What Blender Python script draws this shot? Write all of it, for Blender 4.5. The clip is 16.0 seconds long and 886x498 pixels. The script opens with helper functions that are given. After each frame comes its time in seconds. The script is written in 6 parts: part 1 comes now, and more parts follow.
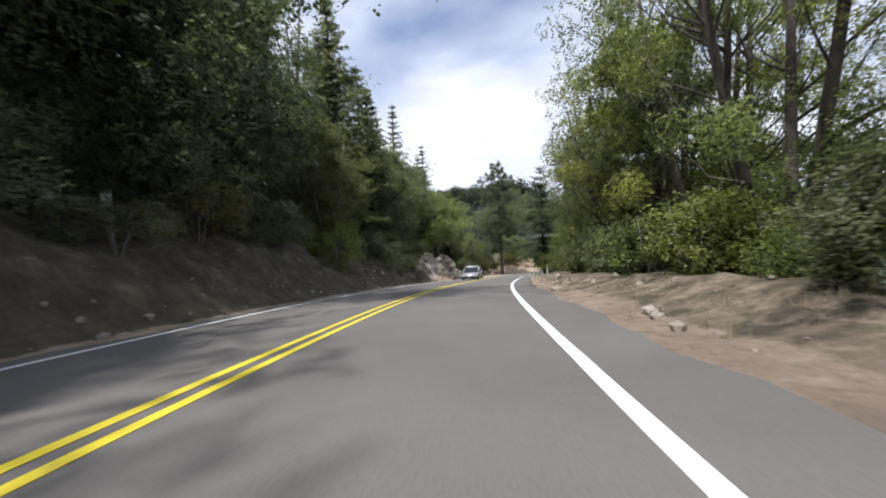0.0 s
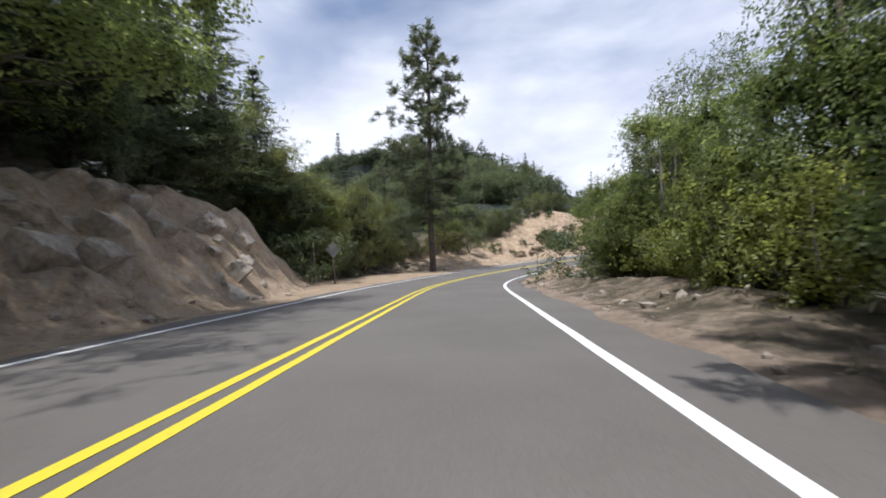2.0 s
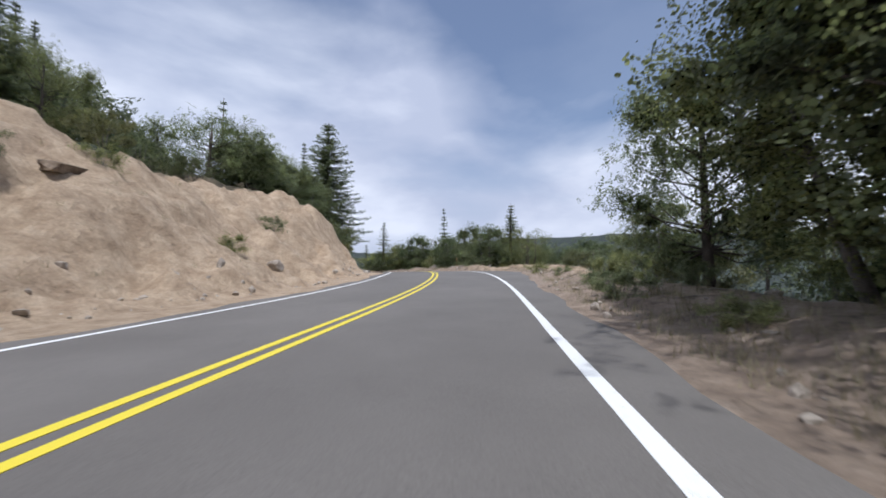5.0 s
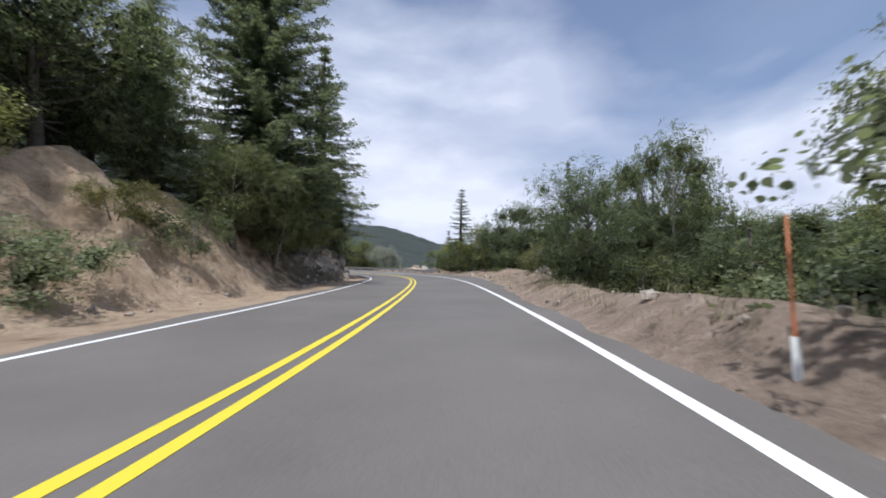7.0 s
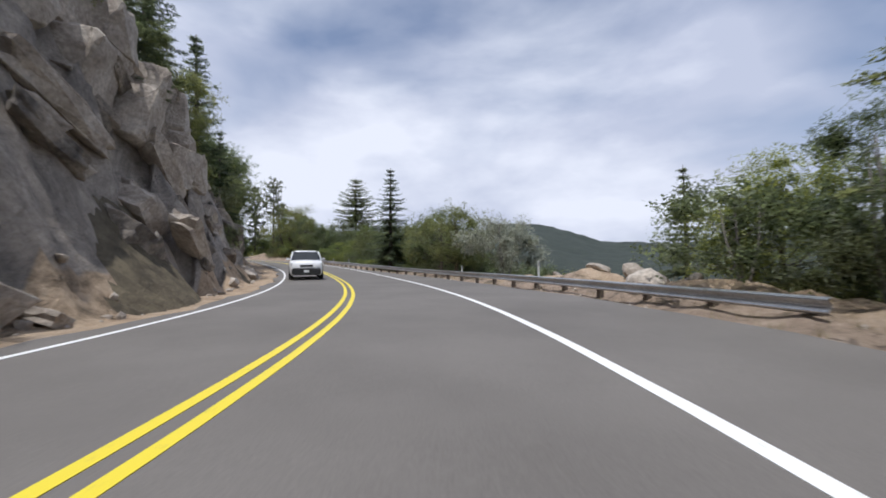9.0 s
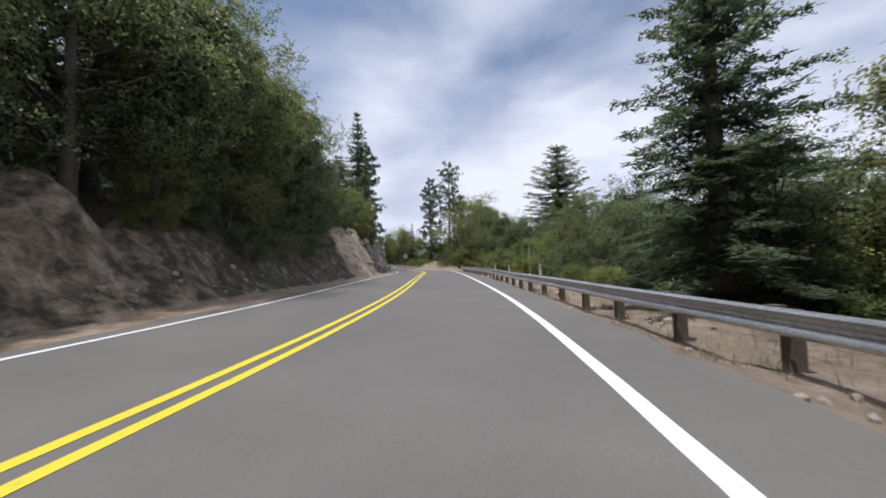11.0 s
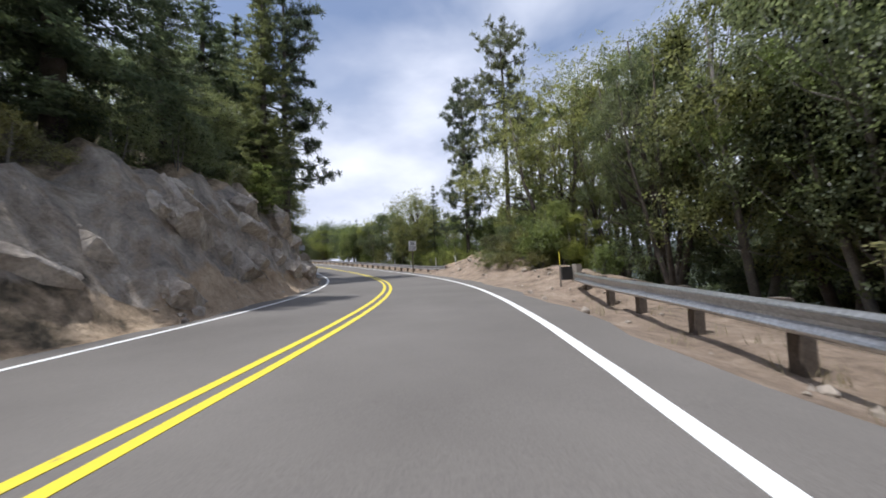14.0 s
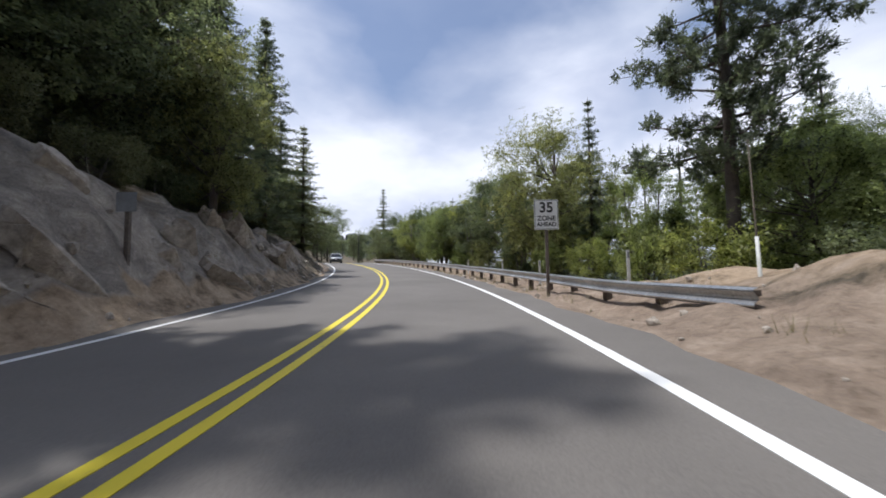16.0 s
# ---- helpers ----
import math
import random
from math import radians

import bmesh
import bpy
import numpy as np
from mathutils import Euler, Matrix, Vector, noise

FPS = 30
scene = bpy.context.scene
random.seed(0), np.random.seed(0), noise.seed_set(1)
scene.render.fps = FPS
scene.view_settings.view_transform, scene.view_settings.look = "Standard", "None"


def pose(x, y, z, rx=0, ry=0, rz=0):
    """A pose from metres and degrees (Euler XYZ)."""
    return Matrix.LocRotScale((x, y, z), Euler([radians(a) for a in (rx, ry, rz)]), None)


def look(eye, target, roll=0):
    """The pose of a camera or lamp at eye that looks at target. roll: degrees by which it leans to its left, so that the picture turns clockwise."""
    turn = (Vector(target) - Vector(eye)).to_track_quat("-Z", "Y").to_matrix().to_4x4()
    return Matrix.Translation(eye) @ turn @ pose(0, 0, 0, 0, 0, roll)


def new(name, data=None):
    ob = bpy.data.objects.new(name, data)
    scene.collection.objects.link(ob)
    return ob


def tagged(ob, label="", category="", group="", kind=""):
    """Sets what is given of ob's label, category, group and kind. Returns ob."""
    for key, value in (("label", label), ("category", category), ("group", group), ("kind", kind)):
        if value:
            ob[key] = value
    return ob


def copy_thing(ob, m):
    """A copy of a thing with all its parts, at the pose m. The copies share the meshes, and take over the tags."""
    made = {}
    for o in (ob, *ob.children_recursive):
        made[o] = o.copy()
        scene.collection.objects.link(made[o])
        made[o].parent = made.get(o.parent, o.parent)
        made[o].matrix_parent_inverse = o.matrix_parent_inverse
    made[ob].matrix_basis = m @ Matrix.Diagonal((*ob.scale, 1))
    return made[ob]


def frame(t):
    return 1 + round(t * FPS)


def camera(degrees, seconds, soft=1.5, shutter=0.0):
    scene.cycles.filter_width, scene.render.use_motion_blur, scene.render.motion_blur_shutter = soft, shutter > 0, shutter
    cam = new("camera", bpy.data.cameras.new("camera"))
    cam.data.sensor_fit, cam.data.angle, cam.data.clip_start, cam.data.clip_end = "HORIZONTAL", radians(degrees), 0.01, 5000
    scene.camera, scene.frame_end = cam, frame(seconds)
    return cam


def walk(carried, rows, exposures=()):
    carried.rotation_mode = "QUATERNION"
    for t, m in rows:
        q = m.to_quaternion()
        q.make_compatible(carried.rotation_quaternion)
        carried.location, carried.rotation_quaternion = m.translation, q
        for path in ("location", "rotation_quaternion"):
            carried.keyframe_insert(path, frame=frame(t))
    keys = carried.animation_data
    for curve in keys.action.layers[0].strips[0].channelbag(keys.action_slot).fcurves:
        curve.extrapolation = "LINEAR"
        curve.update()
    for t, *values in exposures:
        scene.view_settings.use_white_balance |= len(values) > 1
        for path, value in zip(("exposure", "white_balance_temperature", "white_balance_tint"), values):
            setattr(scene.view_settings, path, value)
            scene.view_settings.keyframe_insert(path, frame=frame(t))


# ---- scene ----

# ---- camera ----
cam = camera(97.41, 16.0, soft=1.75, shutter=0.08)
PATH = [
    (0.0, pose(4.516, -28.764, 2.843, 89.45, 3.00, 12.31)),
    (0.5, pose(2.942, -17.205, 2.239, 88.79, 1.85, 8.22)),
    (1.0, pose(2.179, -6.030, 1.474, 88.05, 2.56, 5.03)),
    (1.5, pose(2.061, 4.543, 0.672, 87.67, 2.32, 3.69)),
    (2.0, pose(2.130, 14.739, -0.146, 87.67, 1.64, 2.99)),
    (2.5, pose(2.272, 24.991, -1.000, 87.10, 0.86, 0.15)),
    (3.0, pose(3.161, 34.943, -1.868, 86.80, 2.47, -7.58)),
    (3.5, pose(5.828, 44.318, -2.536, 88.74, 2.35, -18.97)),
    (4.0, pose(10.802, 53.148, -2.860, 91.19, 1.32, -30.86)),
    (4.5, pose(16.532, 60.524, -2.890, 92.53, 0.81, -38.27)),
    (5.0, pose(22.968, 67.034, -2.802, 92.55, 0.31, -42.60)),
    (5.5, pose(29.752, 73.181, -2.700, 92.79, -0.20, -42.58)),
    (6.0, pose(36.485, 79.547, -2.504, 93.51, -0.70, -38.45)),
    (6.5, pose(42.768, 86.658, -2.253, 92.74, -1.21, -30.46)),
    (7.0, pose(48.112, 94.747, -2.264, 91.61, -0.14, -25.24)),
    (7.5, pose(52.968, 103.898, -2.467, 90.65, 3.36, -21.59)),
    (8.0, pose(57.592, 114.006, -2.640, 91.31, 3.14, -18.43)),
    (8.5, pose(61.406, 124.477, -2.809, 91.70, 2.85, -10.40)),
    (9.0, pose(63.180, 135.826, -2.966, 91.81, 0.53, -2.47)),
    (9.2, pose(63.318, 140.357, -3.011, 91.92, 0.82, 1.76)),
    (9.6, pose(62.714, 148.094, -3.058, 92.27, 0.88, 10.67)),
    (10.0, pose(61.427, 154.874, -3.053, 92.61, 0.94, 17.12)),
    (10.4, pose(59.825, 160.969, -3.007, 92.95, 1.01, 21.57)),
    (10.9, pose(57.590, 168.086, -2.897, 93.39, 1.09, 25.74)),
    (11.3, pose(55.546, 173.738, -2.764, 93.74, 1.15, 29.66)),
    (12.0, pose(50.885, 183.193, -2.480, 93.67, 2.37, 29.99)),
    (12.5, pose(47.322, 190.029, -2.252, 93.73, 2.66, 30.23)),
    (13.0, pose(43.865, 196.833, -2.048, 93.56, 2.87, 30.62)),
    (13.5, pose(40.420, 203.337, -1.887, 93.31, 2.44, 32.04)),
    (14.0, pose(36.920, 209.472, -1.752, 93.11, 2.44, 34.54)),
    (14.5, pose(33.281, 215.205, -1.635, 93.21, 1.86, 38.54)),
    (15.0, pose(29.525, 220.197, -1.523, 93.19, 1.50, 43.22)),
    (15.5, pose(25.249, 224.837, -1.375, 93.51, 1.13, 47.50)),
    (16.0, pose(20.784, 228.947, -1.198, 94.11, 0.91, 52.52)),
]
walk(cam, PATH, [(0.0, 0.35, 5950, 12), (1.2, 0.3, 5950, 12), (2.4, 0.08, 5900, 12), (4.0, -0.15, 5700, 12), (7.0, 0.0, 5800, 12), (8.0, 0.05, 5820, 12), (9.0, -0.1, 5930, 12), (12.5, 0.08, 5950, 12), (15.0, 0.2, 5950, 12), (16.0, 0.15, 5950, 12)])

# ---- light ----
SUN_AZ, SUN_EL = radians(214), radians(71)
world = bpy.data.worlds.new("sky")
scene.world = world
world.use_nodes = True
wn, wl = world.node_tree.nodes, world.node_tree.links
wn.clear()
w_out, w_bg = wn.new("ShaderNodeOutputWorld"), wn.new("ShaderNodeBackground")
sky = wn.new("ShaderNodeTexSky")
sky.sky_type, sky.sun_disc = "NISHITA", False
sky.sun_elevation, sky.sun_rotation = SUN_EL, SUN_AZ
sky.air_density, sky.dust_density = 1.0, 1.5
coord, flat = wn.new("ShaderNodeTexCoord"), wn.new("ShaderNodeMapping")
flat.inputs["Scale"].default_value = (1.0, 1.0, 2.2)
clouds, veil = wn.new("ShaderNodeTexNoise"), wn.new("ShaderNodeTexNoise")
clouds.inputs["Scale"].default_value, clouds.inputs["Detail"].default_value = 1.9, 7.0
clouds.inputs["Roughness"].default_value = 0.45
clouds.inputs["Distortion"].default_value = 0.35
veil.inputs["Scale"].default_value, veil.inputs["Detail"].default_value = 2.1, 6.0
split, low = wn.new("ShaderNodeSeparateXYZ"), wn.new("ShaderNodeMapRange")
low.inputs["From Min"].default_value, low.inputs["From Max"].default_value = 0.05, 0.60
low.inputs["To Min"].default_value, low.inputs["To Max"].default_value = 0.25, -0.05
lift = wn.new("ShaderNodeMath")
lift.operation = "ADD"
clear, east = wn.new("ShaderNodeVectorMath"), wn.new("ShaderNodeMapRange")
clear.operation, clear.inputs[1].default_value = "DOT_PRODUCT", (0.72, 0.33, 0.61)
east.inputs["From Min"].default_value, east.inputs["From Max"].default_value = 0.90, 1.0
east.inputs["To Min"].default_value, east.inputs["To Max"].default_value = 0.0, -0.26
lift2 = wn.new("ShaderNodeMath")
lift2.operation = "ADD"
ramp = wn.new("ShaderNodeValToRGB")
ramp.color_ramp.elements[0].position, ramp.color_ramp.elements[0].color = 0.36, (0.16, 0.16, 0.16, 1)
ramp.color_ramp.elements[1].position, ramp.color_ramp.elements[1].color = 0.64, (1, 1, 1, 1)
shade = wn.new("ShaderNodeValToRGB")
shade.color_ramp.elements[0].position, shade.color_ramp.elements[0].color = 0.40, (5.4, 5.65, 6.5, 1)
shade.color_ramp.elements[1].position, shade.color_ramp.elements[1].color = 0.58, (8.1, 8.15, 8.5, 1)
mix = wn.new("ShaderNodeMix")
mix.data_type = "RGBA"
wl.new(coord.outputs["Generated"], flat.inputs["Vector"])
wl.new(coord.outputs["Generated"], split.inputs["Vector"])
wl.new(split.outputs["Z"], low.inputs["Value"])
wl.new(flat.outputs["Vector"], clouds.inputs["Vector"])
wl.new(flat.outputs["Vector"], veil.inputs["Vector"])
wl.new(clouds.outputs["Fac"], lift.inputs[0])
wl.new(low.outputs["Result"], lift.inputs[1])
wl.new(coord.outputs["Generated"], clear.inputs[0])
wl.new(clear.outputs["Value"], east.inputs["Value"])
wl.new(lift.outputs["Value"], lift2.inputs[0])
wl.new(east.outputs["Result"], lift2.inputs[1])
wl.new(lift2.outputs["Value"], ramp.inputs["Fac"])
wl.new(veil.outputs["Fac"], shade.inputs["Fac"])
wl.new(ramp.outputs["Color"], mix.inputs["Factor"])
wl.new(sky.outputs["Color"], mix.inputs["A"])
wl.new(shade.outputs["Color"], mix.inputs["B"])
wl.new(mix.outputs["Result"], w_bg.inputs["Color"])
wl.new(w_bg.outputs["Background"], w_out.inputs["Surface"])
w_bg.inputs["Strength"].default_value = 0.115
sun = new("sun", bpy.data.lights.new("sun", "SUN"))
sun.data.energy, sun.data.angle, sun.data.color = 3.7, radians(1.2), (1.0, 0.95, 0.87)
toward = Vector((math.sin(SUN_AZ) * math.cos(SUN_EL), math.cos(SUN_AZ) * math.cos(SUN_EL), math.sin(SUN_EL)))
sun.matrix_world = look((0, 0, 200), Vector((0, 0, 200)) - toward)

# ---- materials ----


def material(name, rough=0.8, metal=0.0):
    m = bpy.data.materials.new(name)
    m.use_nodes = True
    b = m.node_tree.nodes["Principled BSDF"]
    b.inputs["Roughness"].default_value, b.inputs["Metallic"].default_value = rough, metal
    return m, m.node_tree.nodes, m.node_tree.links, b


def noise_tex(n, l, scale, detail=6.0, rough=0.6, vec=None, distortion=0.0):
    t = n.new("ShaderNodeTexNoise")
    t.inputs["Scale"].default_value, t.inputs["Detail"].default_value = scale, detail
    t.inputs["Roughness"].default_value, t.inputs["Distortion"].default_value = rough, distortion
    if vec is not None:
        l.new(vec, t.inputs["Vector"])
    return t.outputs["Fac"]


def ramp_of(n, l, fac, stops):
    r = n.new("ShaderNodeValToRGB")
    e = r.color_ramp.elements
    while len(e) < len(stops):
        e.new(0.5)
    for k, (at, col) in enumerate(stops):
        e[k].position, e[k].color = at, (*col, 1)
    l.new(fac, r.inputs["Fac"])
    return r.outputs["Color"]


def blend(n, l, fac, a, b, mode="MIX"):
    m = n.new("ShaderNodeMix")
    m.data_type, m.blend_type = "RGBA", mode
    for key, v in (("Factor", fac), ("A", a), ("B", b)):
        if isinstance(v, (int, float)):
            m.inputs[key].default_value = v
        elif isinstance(v, tuple):
            m.inputs[key].default_value = (*v, 1)
        else:
            l.new(v, m.inputs[key])
    return m.outputs["Result"]


def bump_to(n, l, b, height, strength, distance):
    u = n.new("ShaderNodeBump")
    u.inputs["Strength"].default_value, u.inputs["Distance"].default_value = strength, distance
    l.new(height, u.inputs["Height"])
    l.new(u.outputs["Normal"], b.inputs["Normal"])


def place_vec(n):
    return n.new("ShaderNodeTexCoord").outputs["Object"]


def mat_mottled(name, stops, scale, fine, rough=0.9, bump=0.4, dist=0.02, metal=0.0, placed=False):
    """A surface whose colour wanders between the stops at two scales, with fine relief."""
    m, n, l, b = material(name, rough, metal)
    v = n.new("ShaderNodeNewGeometry").outputs["Position"] if placed else place_vec(n)
    big, small = noise_tex(n, l, scale, 5, 0.6, v, 0.4), noise_tex(n, l, fine, 8, 0.7, v)
    c = ramp_of(n, l, big, stops)
    d = ramp_of(n, l, small, [(0.3, (0.55, 0.55, 0.55)), (0.7, (1.25, 1.25, 1.25))])
    l.new(blend(n, l, 1.0, c, d, "MULTIPLY"), b.inputs["Base Color"])
    bump_to(n, l, b, small, bump, dist)
    return m


def mat_asphalt():
    m, n, l, b = material("asphalt", 0.82)
    v = place_vec(n)
    grain, patch = noise_tex(n, l, 60, 4, 0.8, v), noise_tex(n, l, 0.35, 6, 0.6, v)
    c = ramp_of(n, l, patch, [(0.3, (0.122, 0.111, 0.099)), (0.7, (0.168, 0.154, 0.138))])
    g = ramp_of(n, l, grain, [(0.25, (0.7, 0.7, 0.7)), (0.75, (1.3, 1.3, 1.3))])
    l.new(blend(n, l, 1.0, c, g, "MULTIPLY"), b.inputs["Base Color"])
    bump_to(n, l, b, grain, 0.3, 0.006)
    return m


def mat_paint(name, col):
    m, n, l, b = material(name, 0.6)
    v = place_vec(n)
    wear = noise_tex(n, l, 9, 8, 0.75, v)
    l.new(blend(n, l, ramp_of(n, l, wear, [(0.60, (0, 0, 0)), (0.74, (1, 1, 1))]), col, (0.16, 0.15, 0.14)), b.inputs["Base Color"])
    return m


def mat_ground():
    """Bare granite sand where the attribute says so, leaf litter and dark soil elsewhere, reddish dirt beside the road."""
    m, n, l, b = material("hillside_soil", 0.95)
    v = place_vec(n)
    big, mid, fine = noise_tex(n, l, 0.22, 6, 0.6, v, 0.5), noise_tex(n, l, 1.6, 7, 0.65, v, 0.3), noise_tex(n, l, 14, 6, 0.75, v)
    sand = ramp_of(n, l, mid, [(0.22, (0.160, 0.108, 0.066)), (0.40, (0.335, 0.244, 0.160)), (0.58, (0.445, 0.339, 0.232)), (0.80, (0.545, 0.440, 0.322))])
    litter = ramp_of(n, l, mid, [(0.3, (0.055, 0.046, 0.030)), (0.5, (0.11, 0.09, 0.058)), (0.72, (0.18, 0.15, 0.095))])
    dirt = ramp_of(n, l, mid, [(0.25, (0.17, 0.125, 0.092)), (0.55, (0.31, 0.238, 0.178)), (0.8, (0.46, 0.37, 0.29))])
    a, r = n.new("ShaderNodeAttribute"), n.new("ShaderNodeAttribute")
    a.attribute_name, r.attribute_name = "sandy", "dirt"

    def edge(attr):
        add = n.new("ShaderNodeMath")
        add.operation = "ADD"
        sub = n.new("ShaderNodeMath")
        sub.operation = "MULTIPLY_ADD"
        sub.inputs[1].default_value, sub.inputs[2].default_value = 0.9, -0.45
        l.new(mid, sub.inputs[0])
        l.new(attr.outputs["Fac"], add.inputs[0])
        l.new(sub.outputs[0], add.inputs[1])
        return ramp_of(n, l, add.outputs[0], [(0.38, (0, 0, 0)), (0.62, (1, 1, 1))])
    # brush cover taken near black: shade among the crowns is in the colour
    shaded_thicket = ramp_of(n, l, noise_tex(n, l, 0.09, 9, 0.75, v), [(0.35, (0.018, 0.026, 0.022)), (0.52, (0.028, 0.037, 0.029)), (0.68, (0.044, 0.053, 0.040))])
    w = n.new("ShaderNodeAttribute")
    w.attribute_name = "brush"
    c = blend(n, l, edge(w), litter, shaded_thicket)
    c = blend(n, l, edge(a), c, sand)
    stone = ramp_of(n, l, noise_tex(n, l, 0.7, 8, 0.7, v, 1.2), [(0.28, (0.12, 0.105, 0.09)), (0.45, (0.25, 0.22, 0.19)), (0.58, (0.38, 0.33, 0.275)), (0.75, (0.53, 0.475, 0.41))])
    k = n.new("ShaderNodeAttribute")
    k.attribute_name = "rocky"
    c = blend(n, l, edge(k), c, stone)
    c = blend(n, l, edge(r), c, dirt)
    # pale sand with the sun's brightness on the bank painted in
    sunlit_ochre = ramp_of(n, l, mid, [(0.22, (0.30, 0.215, 0.135)), (0.42, (0.52, 0.395, 0.265)), (0.60, (0.64, 0.51, 0.36)), (0.80, (0.72, 0.61, 0.47))])
    o = n.new("ShaderNodeAttribute")
    o.attribute_name = "sunlit_ochre"
    c = blend(n, l, edge(o), c, sunlit_ochre)
    g = ramp_of(n, l, fine, [(0.3, (0.80, 0.80, 0.80)), (0.7, (1.2, 1.2, 1.2))])
    spots = ramp_of(n, l, noise_tex(n, l, 3.1, 9, 0.75, v, 1.5), [(0.34, (0.78, 0.76, 0.73)), (0.46, (1.05, 1.05, 1.05)), (0.70, (1.22, 1.21, 1.20))])
    g = blend(n, l, 1.0, g, spots, "MULTIPLY")
    l.new(blend(n, l, 1.0, c, g, "MULTIPLY"), b.inputs["Base Color"])
    add = n.new("ShaderNodeMath")
    add.operation = "ADD"
    lump = noise_tex(n, l, 5.0, 9, 0.7, v, 0.8)
    l.new(mid, add.inputs[0])
    l.new(lump, add.inputs[1])
    both = n.new("ShaderNodeMath")
    both.operation = "MULTIPLY_ADD"
    both.inputs[1].default_value = 0.5
    l.new(fine, both.inputs[0])
    l.new(add.outputs[0], both.inputs[2])
    bump_to(n, l, b, both.outputs[0], 0.8, 0.15)
    return m


def mat_leaf(name, dark, light, glow=0.6, rough=0.6, leaflet=0.0, gap=0.40):
    """Foliage: each spray breaks up into small leaves, each with its own tone and tilt, and gaps between them."""
    m, n, l, b = material(name, rough)
    info, isl = n.new("ShaderNodeObjectInfo"), n.new("ShaderNodeNewGeometry")
    tone, t, s = isl.outputs["Random Per Island"], n.new("ShaderNodeBsdfTranslucent"), n.new("ShaderNodeMixShader")
    if leaflet:
        cells, rgb = n.new("ShaderNodeTexVoronoi"), n.new("ShaderNodeSeparateColor")
        cells.inputs["Scale"].default_value = leaflet
        l.new(place_vec(n), cells.inputs["Vector"])
        l.new(cells.outputs["Color"], rgb.inputs["Color"])
        each = n.new("ShaderNodeMix")
        each.inputs["Factor"].default_value = 0.55
        l.new(tone, each.inputs["A"])
        l.new(rgb.outputs["Red"], each.inputs["B"])
        tone = each.outputs["Result"]
        tilt, add, unit = n.new("ShaderNodeVectorMath"), n.new("ShaderNodeVectorMath"), n.new("ShaderNodeVectorMath")
        tilt.operation, unit.operation = "MULTIPLY_ADD", "NORMALIZE"
        tilt.inputs[1].default_value, tilt.inputs[2].default_value = (1.5, 1.5, 1.5), (-0.75, -0.75, -0.75)
        l.new(cells.outputs["Color"], tilt.inputs[0])
        l.new(tilt.outputs["Vector"], add.inputs[0])
        l.new(isl.outputs["Normal"], add.inputs[1])
        l.new(add.outputs["Vector"], unit.inputs[0])
        l.new(unit.outputs["Vector"], b.inputs["Normal"])
        l.new(unit.outputs["Vector"], t.inputs["Normal"])
    a = ramp_of(n, l, tone, [(0.0, dark), (1.0, light)])
    o = ramp_of(n, l, info.outputs["Random"], [(0.0, (0.72, 0.78, 0.75)), (0.5, (1.0, 1.0, 1.0)), (1.0, (1.28, 1.15, 0.85))])
    c = blend(n, l, 1.0, a, o, "MULTIPLY")
    l.new(c, b.inputs["Base Color"])
    l.new(blend(n, l, 1.0, c, (1.42, 1.40, 1.10), "MULTIPLY"), t.inputs["Color"])
    s.inputs["Fac"].default_value = glow
    l.new(b.outputs["BSDF"], s.inputs[1])
    l.new(t.outputs["BSDF"], s.inputs[2])
    out = s.outputs["Shader"]
    if leaflet:
        hole, mixed, cut = n.new("ShaderNodeBsdfTransparent"), n.new("ShaderNodeMixShader"), n.new("ShaderNodeMath")
        cut.operation = "GREATER_THAN"
        cut.inputs[1].default_value = gap
        l.new(cells.outputs["Distance"], cut.inputs[0])
        l.new(cut.outputs["Value"], mixed.inputs["Fac"])
        l.new(out, mixed.inputs[1])
        l.new(hole.outputs["BSDF"], mixed.inputs[2])
        out = mixed.outputs["Shader"]
    l.new(out, n["Material Output"].inputs["Surface"])
    return m


def mat_plain(name, col, rough=0.5, metal=0.0, vary=0.15, scale=6.0):
    m, n, l, b = material(name, rough, metal)
    w = noise_tex(n, l, scale, 6, 0.65, place_vec(n))
    lo, hi = tuple(c * (1 - vary) for c in col), tuple(c * (1 + vary) for c in col)
    l.new(ramp_of(n, l, w, [(0.3, lo), (0.7, hi)]), b.inputs["Base Color"])
    return m


ASPHALT = mat_asphalt()
WHITE, YELLOW = mat_paint("white_road_paint", (0.80, 0.80, 0.78)), mat_paint("yellow_road_paint", (0.74, 0.60, 0.04))
SOIL = mat_ground()
GRANITE = mat_mottled("granite", [(0.25, (0.22, 0.182, 0.148)), (0.5, (0.44, 0.38, 0.315)), (0.75, (0.62, 0.56, 0.485))], 0.9, 7, 0.9, 0.8, 0.10, placed=True)
LEDGE = mat_mottled("brown_rock", [(0.28, (0.10, 0.072, 0.048)), (0.5, (0.23, 0.17, 0.115)), (0.76, (0.40, 0.32, 0.235))], 1.8, 10, 0.92, 0.8, 0.08, placed=True)
CRAG = mat_mottled("crag_rock", [(0.28, (0.085, 0.075, 0.066)), (0.44, (0.20, 0.175, 0.150)), (0.58, (0.34, 0.29, 0.235)), (0.76, (0.50, 0.445, 0.38))], 1.2, 8, 0.92, 0.9, 0.12, placed=True)
BARK = mat_mottled("bark", [(0.3, (0.065, 0.053, 0.045)), (0.7, (0.155, 0.128, 0.105))], 2.0, 22, 0.95, 0.9, 0.03)
PALE_BARK = mat_mottled("grey_bark", [(0.3, (0.11, 0.10, 0.09)), (0.7, (0.26, 0.24, 0.21))], 2.0, 22, 0.95, 0.7, 0.02)
